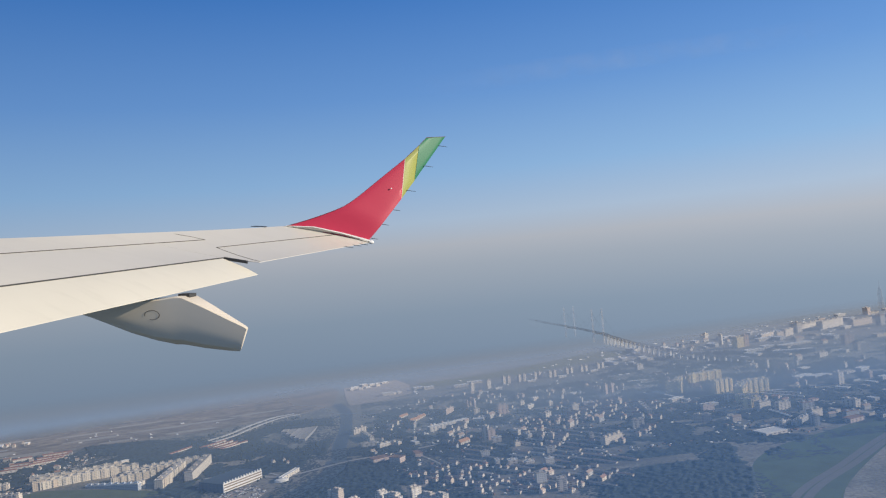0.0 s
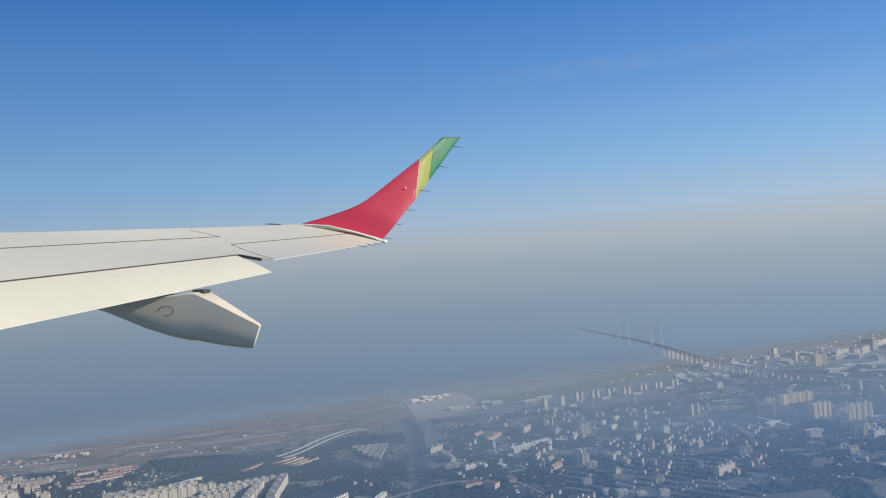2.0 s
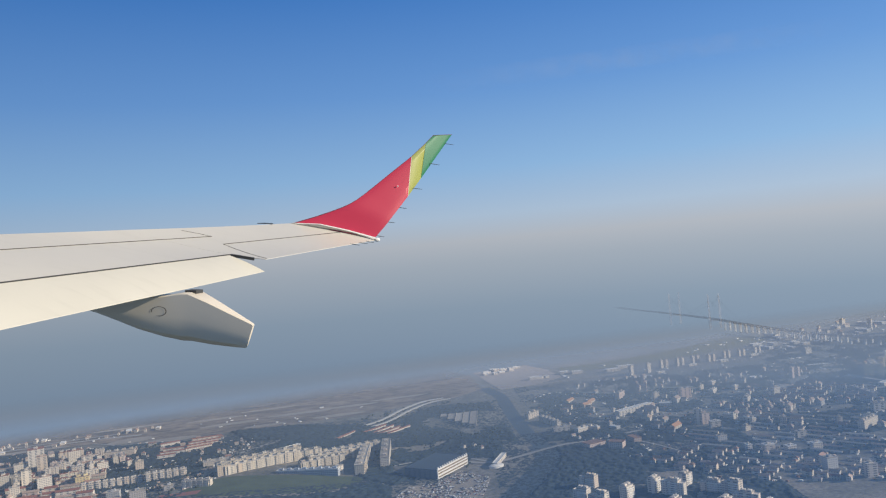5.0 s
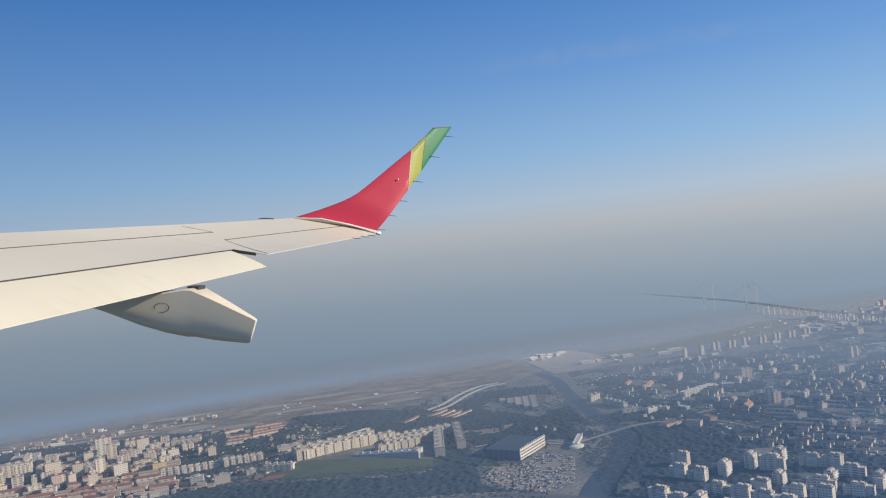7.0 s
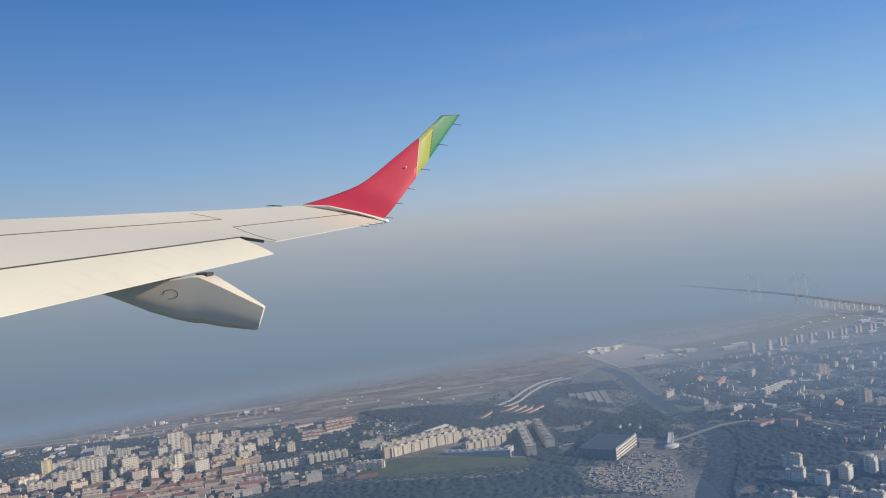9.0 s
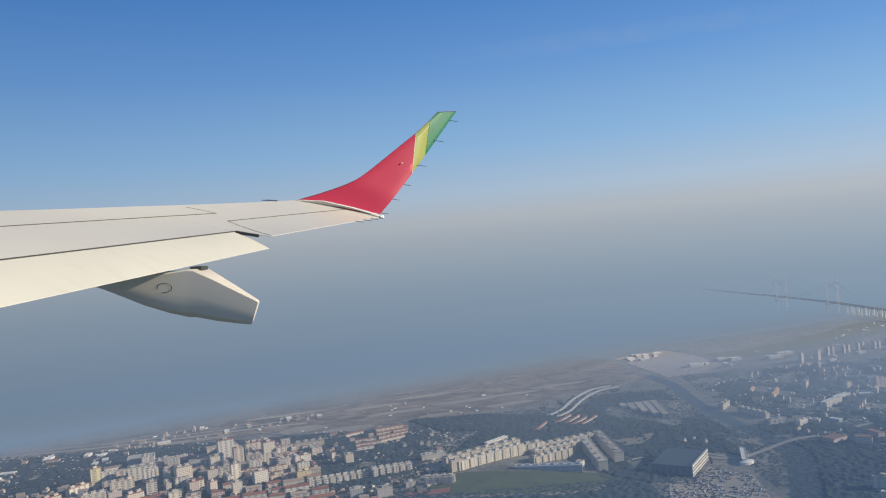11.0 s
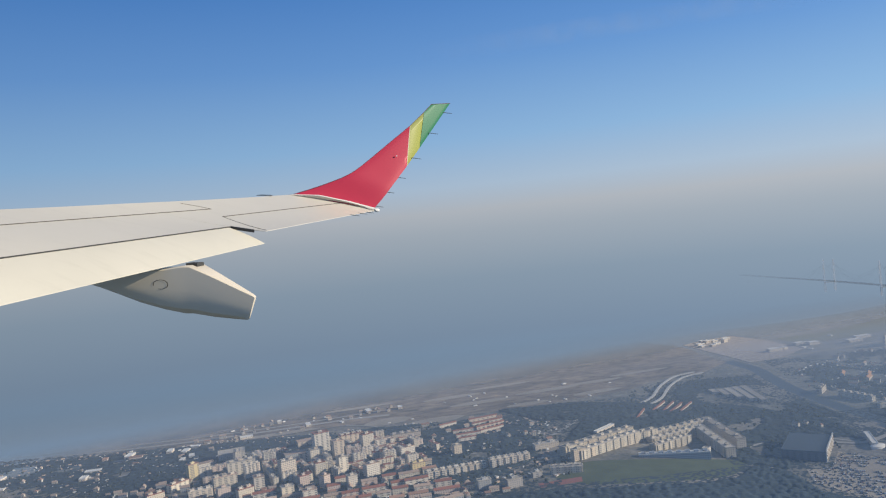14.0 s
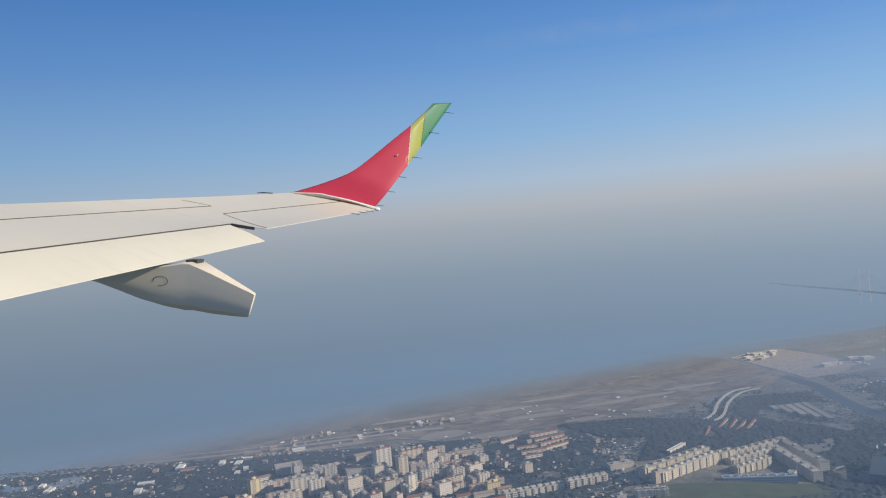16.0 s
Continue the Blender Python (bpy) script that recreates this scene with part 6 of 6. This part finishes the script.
def canopy(name, poly, label, cell=0.24, gate=-0.5, clear=0.15, size=1.0, salt=0.0):
    """A wood seen from above: one skin of rounded crowns, with ragged edges and clearings."""
    xs, ys = np.array([p[0] for p in poly]), np.array([p[1] for p in poly])
    nx, ny = int((xs.max() - xs.min()) / cell) + 2, int((ys.max() - ys.min()) / cell) + 2
    gx, gy = np.meshgrid(xs.min() + np.arange(nx) * cell, ys.min() + np.arange(ny) * cell, indexing="ij")
    inside = np.zeros(gx.shape, bool)
    for i in range(len(poly)):
        (x0, y0), (x1, y1) = poly[i], poly[(i + 1) % len(poly)]
        if y0 != y1:
            inside ^= ((y0 > gy) != (y1 > gy)) & (gx < (x1 - x0) * (gy - y0) / (y1 - y0) + x0)
    spots = np.array(TAKEN + [(p.x, p.y, 2.2) for p in RIVER])
    spots = spots[(spots[:, 0] > xs.min() - 4) & (spots[:, 0] < xs.max() + 4) & (spots[:, 1] > ys.min() - 4) & (spots[:, 1] < ys.max() + 4)]
    for x, y, q in spots:
        i0, i1 = max(0, int((x - q - 1 - xs.min()) / cell)), int((x + q + 1 - xs.min()) / cell) + 2
        j0, j1 = max(0, int((y - q - 1 - ys.min()) / cell)), int((y + q + 1 - ys.min()) / cell) + 2
        inside[i0:i1, j0:j1] &= (gx[i0:i1, j0:j1] - x) ** 2 + (gy[i0:i1, j0:j1] - y) ** 2 > (q * 0.85 + clear) ** 2
    dice = np.random.RandomState(int(abs(xs.sum() * 10 + salt)) % 9999)
    big = 0.62 * size
    mx, my = int((xs.max() - xs.min()) / big) + 4, int((ys.max() - ys.min()) / big) + 4
    cx, cy = dice.rand(mx, my), dice.rand(mx, my)
    ch, cr = 0.10 + 0.30 * dice.rand(mx, my) ** 2, 0.55 + 0.6 * dice.rand(mx, my)
    for i in range(mx):
        for j in range(my):
            if noise.noise(V(((xs.min() + i * big) * 0.13, (ys.min() + j * big) * 0.13, 2.0 + salt))) + 0.35 * noise.noise(V(((xs.min() + i * big) * 0.5, (ys.min() + j * big) * 0.5, 7.0 + salt))) < gate:
                ch[i, j] = 0.0
    u, v = (gx - xs.min()) / big + 1, (gy - ys.min()) / big + 1
    iu, iv = u.astype(int), v.astype(int)
    z = np.zeros(gx.shape)
    for di in (-1, 0, 1):
        for dj in (-1, 0, 1):
            a, b = np.clip(iu + di, 0, mx - 1), np.clip(iv + dj, 0, my - 1)
            d2 = ((u - a - cx[a, b]) ** 2 + (v - b - cy[a, b]) ** 2) / cr[a, b] ** 2
            z = np.maximum(z, ch[a, b] * size * np.sqrt(np.clip(1 - d2, 0, 1)))
    z = np.where(inside, z, 0.0) + (dice.rand(nx, ny) - 0.5) * 0.09 * (z > 0)
    keep = z > 0.03
    face = keep[:-1, :-1] | keep[1:, :-1] | keep[1:, 1:] | keep[:-1, 1:]
    used = np.zeros(gx.shape, bool)
    for a, b in ((0, 0), (1, 0), (1, 1), (0, 1)):
        used[a:nx - 1 + a, b:ny - 1 + b] |= face
    index = np.cumsum(used.ravel()).reshape(gx.shape) - 1
    jit = (dice.rand(2, nx, ny) - 0.5) * cell * 0.7
    verts = np.stack([gx + jit[0], gy + jit[1], np.maximum(z, 0.03)], -1)[used]
    fi, fj = np.nonzero(face)
    faces = np.stack([index[fi, fj], index[fi + 1, fj], index[fi + 1, fj + 1], index[fi, fj + 1]], -1)
    me = bpy.data.meshes.new(name)
    me.from_pydata(verts.tolist(), [], faces.tolist())
    me.materials.append(M_LEAF)
    me.polygons.foreach_set("use_smooth", [True] * len(me.polygons))
    return tagged(new(name, me), label, "trees", kind="stuff")


TAKEN.extend((p.x, p.y, 2.0) for p in smooth_line([(x, y, 0) for x, y in LOW_ROAD], 10))
canopy("woodland", [(-112, 138), (-96, 144), (-84, 142.5), (-72, 140.5), (-66, 141), (-61, 145.5), (-57.5, 141), (-57, 132), (-48, 123), (-60, 108), (-112, 118)], "dense dark belt of trees below the lawn", gate=-0.75)
canopy("woodland", [(17, 110), (22, 121), (30, 129), (40, 129.5), (46, 122), (43, 112), (36, 100)], "dark wooded valley beside the motorway", gate=-0.8)
canopy("woodland", [(40, 131), (46, 124), (52, 128), (62, 136), (60, 140), (48, 140)], "scattered thickets on a rough meadow", gate=0.0)
canopy("woodland", [(-86, 168), (-72, 169), (-62, 172), (-56, 178), (-58, 184), (-66, 190), (-80, 197), (-95, 196), (-88, 184), (-80, 182)], "dark wood behind the slabs", gate=-0.5)
canopy("woodland", [(-62, 166), (-57, 156), (-50, 154), (-40, 152), (-34, 166), (-35, 180), (-36, 204), (-50, 206), (-57, 196), (-58, 184), (-56, 178)], "trees round the warehouses", gate=-0.22)
canopy("woodland", [(-30, 166), (-29, 146), (-36, 131), (-40, 118), (-30, 118), (-27, 132), (-10, 128), (2, 133), (-2, 141), (-12, 146), (-12, 160), (-18, 168)], "trees behind the balconied flats", gate=-0.42)
canopy("woodland", [(-36, 124), (-30, 104), (0, 102), (2, 124), (-14, 128), (-30, 130)], "trees between the balconied flats", gate=-0.4)
canopy("woodland", [(-28, 200), (-4, 218), (60, 220), (92, 212), (88, 150), (62, 140), (36, 134), (4, 134), (-10, 150), (-24, 166)], "broken tree cover between houses and streets", 0.3, -0.04, 0.0, 1.0, 3.0)
canopy("woodland", [(-215, 186), (-150, 190), (-112, 191), (-90, 186), (-92, 160), (-110, 143), (-165, 152), (-215, 160)], "broken tree cover in the western quarter", 0.3, -0.25, 0.0, 1.0, 5.0)
canopy("woodland", [(-166, 160), (-170, 177), (-158, 184), (-147, 178), (-150, 164)], "dark wood beside a green field", gate=-0.6)
canopy("woodland", [(-58, 156), (-54, 148), (-57, 142), (-62, 147), (-64, 152)], "trees between the lawn and the shopping hall", gate=-0.3)
canopy("woodland", [(66, 134), (95, 150), (112, 180), (112, 214), (90, 210), (86, 150)], "woods on the far slopes", 0.5, -0.05, 0.2, 1.6, 8.0)
canopy("woodland", [(40, 226), (84, 214), (108, 232), (104, 252), (66, 250)], "broken woods over the far district", 0.5, 0.05, 0.2, 1.6, 9.0)
woods("garden_trees", scatter([(-31, 202), (-4, 220), (60, 222), (92, 214), (88, 150), (60, 138), (33, 140), (-2, 128), (-20, 150)], 600, 0.14, 0.32, 0.0), "trees scattered among houses and streets")
woods("garden_trees", scatter([(-215, 186), (-150, 190), (-112, 190), (-86, 186), (-86, 150), (-110, 142), (-165, 155), (-215, 162)], 1000, 0.14, 0.34, 0.0), "trees scattered among the high-rise quarter")
woods("garden_trees", scatter([(-62, 150), (-40, 148), (-38, 160), (-34, 176), (-36, 200), (-48, 216), (-66, 200), (-72, 170), (-62, 162)], 380, 0.15, 0.35, 0.1, -0.1), "scrub and young trees along the river")

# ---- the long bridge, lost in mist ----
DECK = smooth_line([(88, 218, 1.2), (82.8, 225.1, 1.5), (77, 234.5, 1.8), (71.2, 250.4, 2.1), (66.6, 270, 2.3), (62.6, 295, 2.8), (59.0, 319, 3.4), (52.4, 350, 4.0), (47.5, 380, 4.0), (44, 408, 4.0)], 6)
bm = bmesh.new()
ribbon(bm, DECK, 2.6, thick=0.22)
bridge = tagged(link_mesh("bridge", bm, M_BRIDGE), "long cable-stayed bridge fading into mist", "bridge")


def along_deck(y):
    i = min(range(len(DECK)), key=lambda k: abs(DECK[k].y - y))
    return DECK[i]


pier_me = None
for y in np.arange(222, 405, 3.8):
    if 309 < y < 349:
        continue
    p = along_deck(float(y))
    for s in (-0.9, 0.9):
        if pier_me is None:
            bm = bmesh.new()
            add_box(bm, 0, 0, 0, 0.62, 0.6, 1.0)
            pier = part("pier", bm, M_PIER, bridge, "pale bridge pier")
            pier_me = pier.data
        else:
            pier = new("pier", pier_me)
            pier.parent = bridge
        pier.matrix_basis = pose(p.x + s, float(y), -0.3, 0, 0, 20) @ Matrix.Diagonal((1, 1, p.z, 1))
for y in (315.0, 343.0):
    p = along_deck(y)
    bm = bmesh.new()
    for s in (-1, 1):
        add_box(bm, s * 2.0, 0, -0.3, 0.8, 0.7, 12.8, top=0.7)
    add_box(bm, 0, 0, p.z - 0.8, 4.4, 0.6, 0.5)
    tower = part("tower", bm, M_TOWER, bridge, "pale H-shaped bridge tower")
    tower.location = (p.x, y, 0)
    for s in (-1, 1):
        for k in range(1, 7):
            for d in (-1, 1):
                q = along_deck(y + d * k * 3.6)
                a, b = V((p.x + s * 1.7, y, 12.2 - k * 0.35)), V((q.x + s * 1.4, q.y, q.z))
                bm = bmesh.new()
                r = 0.011
                loft(bm, [[w + V((r, 0, 0)), w + V((0, 0, r)), w + V((-r, 0, 0)), w + V((0, 0, -r))] for w in (a, b)])
                part("stay_cable", bm, M_BRIDGE, bridge)

# ---- a slender tower far off, and a thin vapour trail high up ----
bm = bmesh.new()
loft(bm, [[V((r * math.cos(a), 0.7 * r * math.sin(a), z)) for a in np.linspace(0, 2 * math.pi, 10, endpoint=False)] for z, r in ((0, 1.3), (4, 1.1), (8, 1.0), (10.5, 0.7), (12, 0.15), (15, 0.05))])
tagged(smooth(link_mesh("distant_tower", bm, M_FARTOWER, matrix=pose(176.6, 325, 0) @ Matrix.Diagonal((1, 1, 0.75, 1)))), "slender tower dim in distant haze", "tower")


def trail_material():
    m, nt, b = node_mat("vapour_trail_ice")
    b.inputs["Base Color"].default_value = (0.9, 0.9, 0.9, 1)
    b.inputs["Roughness"].default_value = 1.0
    tc = nt.nodes.new("ShaderNodeTexCoord")
    sep = nt.nodes.new("ShaderNodeSeparateXYZ")
    link(nt, tc.outputs["Generated"], sep.inputs[0])
    across = math_node(nt, "MULTIPLY", math_node(nt, "MULTIPLY", sep.outputs["Y"], math_node(nt, "SUBTRACT", 1.0, sep.outputs["Y"])), 4.0)
    along = math_node(nt, "MULTIPLY", math_node(nt, "MULTIPLY", sep.outputs["X"], math_node(nt, "SUBTRACT", 1.0, sep.outputs["X"])), 4.0)
    body = ramp_node(nt, noise_node(nt, 2.2, 5.0), [(0.35, (0.1, 0.1, 0.1)), (0.7, (1, 1, 1))])
    clear, mix = nt.nodes.new("ShaderNodeBsdfTransparent"), nt.nodes.new("ShaderNodeMixShader")
    f = math_node(nt, "MULTIPLY", math_node(nt, "MULTIPLY", across, along), math_node(nt, "MULTIPLY", body, 0.15))
    link(nt, f, mix.inputs[0])
    link(nt, clear.outputs[0], mix.inputs[1])
    link(nt, b.outputs[0], mix.inputs[2])
    link(nt, mix.outputs[0], nt.nodes["Material Output"].inputs["Surface"])
    return m


bm = bmesh.new()
n = 24
rows = [[(i / n * 8.0, j * 0.11, 0.0) for j in range(5)] for i in range(n + 1)]
loft(bm, [[V(p) for p in r] for r in rows], close=False)
trail = link_mesh("vapour_trail", bm, trail_material())
trail.matrix_world = WING @ pose(-0.4, 13.6, 2.62, 90, -9.4, 0)
tagged(trail, "faint white vapour trail across blue sky", "cloud", kind="stuff")


# ---- the flat sheet painted as haze over town and river bank ----
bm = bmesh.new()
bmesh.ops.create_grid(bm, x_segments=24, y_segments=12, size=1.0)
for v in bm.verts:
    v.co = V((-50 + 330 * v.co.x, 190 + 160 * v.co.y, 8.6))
haze_layer = tagged(link_mesh("haze_layer", bm, M_HAZE), "flat see-through sheet painted as bluish haze over the town", "haze", kind="stuff")
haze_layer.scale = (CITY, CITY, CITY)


# ---- the lie of the land: what stands on it is let down into the valley, follows the slope, and takes the town's scale ----
LIE_X = (3.143, -5.662, 0.107, -4.393, 1.716, -0.388, 2.167, 0.521, -0.240, 0.890)
LIE_Y = (-3.782, -6.195, 0.234, 4.191, -2.668, 1.557, -1.359, -0.014, 0.920, 0.112)
LIE_Z = (0.660, 1.823, -0.986, -0.632, -0.484, -0.074, 0.188, 0.348, 0.087, 0.014)


def lie(x, y, z):
    """The bend and slope of the ground, as a shift of a settled spot."""
    u, v = np.clip((x + 40) / 100, -1.6, 1.8), np.clip((y - 190) / 80, -1.0, 1.5)
    terms = (1.0, u, v, u * u, u * v, v * v, u ** 3, u * u * v, u * v * v, v ** 3)
    return tuple(p + sum(c * q for c, q in zip(row, terms)) for p, row in ((x, LIE_X), (y, LIE_Y), (z, LIE_Z)))


def lay(x, y):
    """Where a spot of the level plan comes to lie, and how much larger it is there."""
    sx, sy, sz, k = settle(x, y)
    return (*lie(sx, sy, sz), k)


def lay_mesh(me):
    n = len(me.vertices)
    co = np.empty(n * 3)
    me.vertices.foreach_get("co", co)
    co = co.reshape(n, 3)
    x, y, z, k = lay(co[:, 0], co[:, 1])
    me.vertices.foreach_set("co", np.stack([x, y, co[:, 2] + z], -1).ravel())
    me.update()


ALOFT = (cam, sun, wing, trail, haze_layer)
for ob in [o for o in scene.objects if o.parent is None and o not in ALOFT]:
    if ob.type == "MESH" and ob.location.length < 1e-6:
        lay_mesh(ob.data)
        for child in ob.children:
            q = child.location
            if q.length < 1e-6:
                lay_mesh(child.data)
            else:
                x, y, z, k = lay(q.x, q.y)
                child.location = (float(x), float(y), q.z + float(z))
    else:
        q = ob.location.copy()
        feet = [q]
        if ob.type == "MESH":
            feet = [q] + [ob.matrix_basis @ Vector(c) for c in ob.bound_box]
        x, y, z, k = lay(q.x, q.y)
        ax, ay = [b - a for a, b in zip(lay(q.x - 0.5, q.y)[:2], lay(q.x + 0.5, q.y)[:2])]
        bx, by = [b - a for a, b in zip(lay(q.x, q.y - 0.5)[:2], lay(q.x, q.y + 0.5)[:2])]
        spin = (math.atan2(ay, ax) + math.atan2(-bx, by)) / 2
        low = min(float(lay(f.x, f.y)[2]) for f in feet)
        ob.matrix_basis = Matrix.Translation((float(x), float(y), q.z + low)) @ Matrix.Rotation(spin, 4, "Z") @ Matrix.Translation(-q) @ ob.matrix_basis
        ob.scale = ob.scale * math.sqrt(abs(ax * by - ay * bx))
    ob.location = ob.location * CITY
    ob.scale = ob.scale * CITY
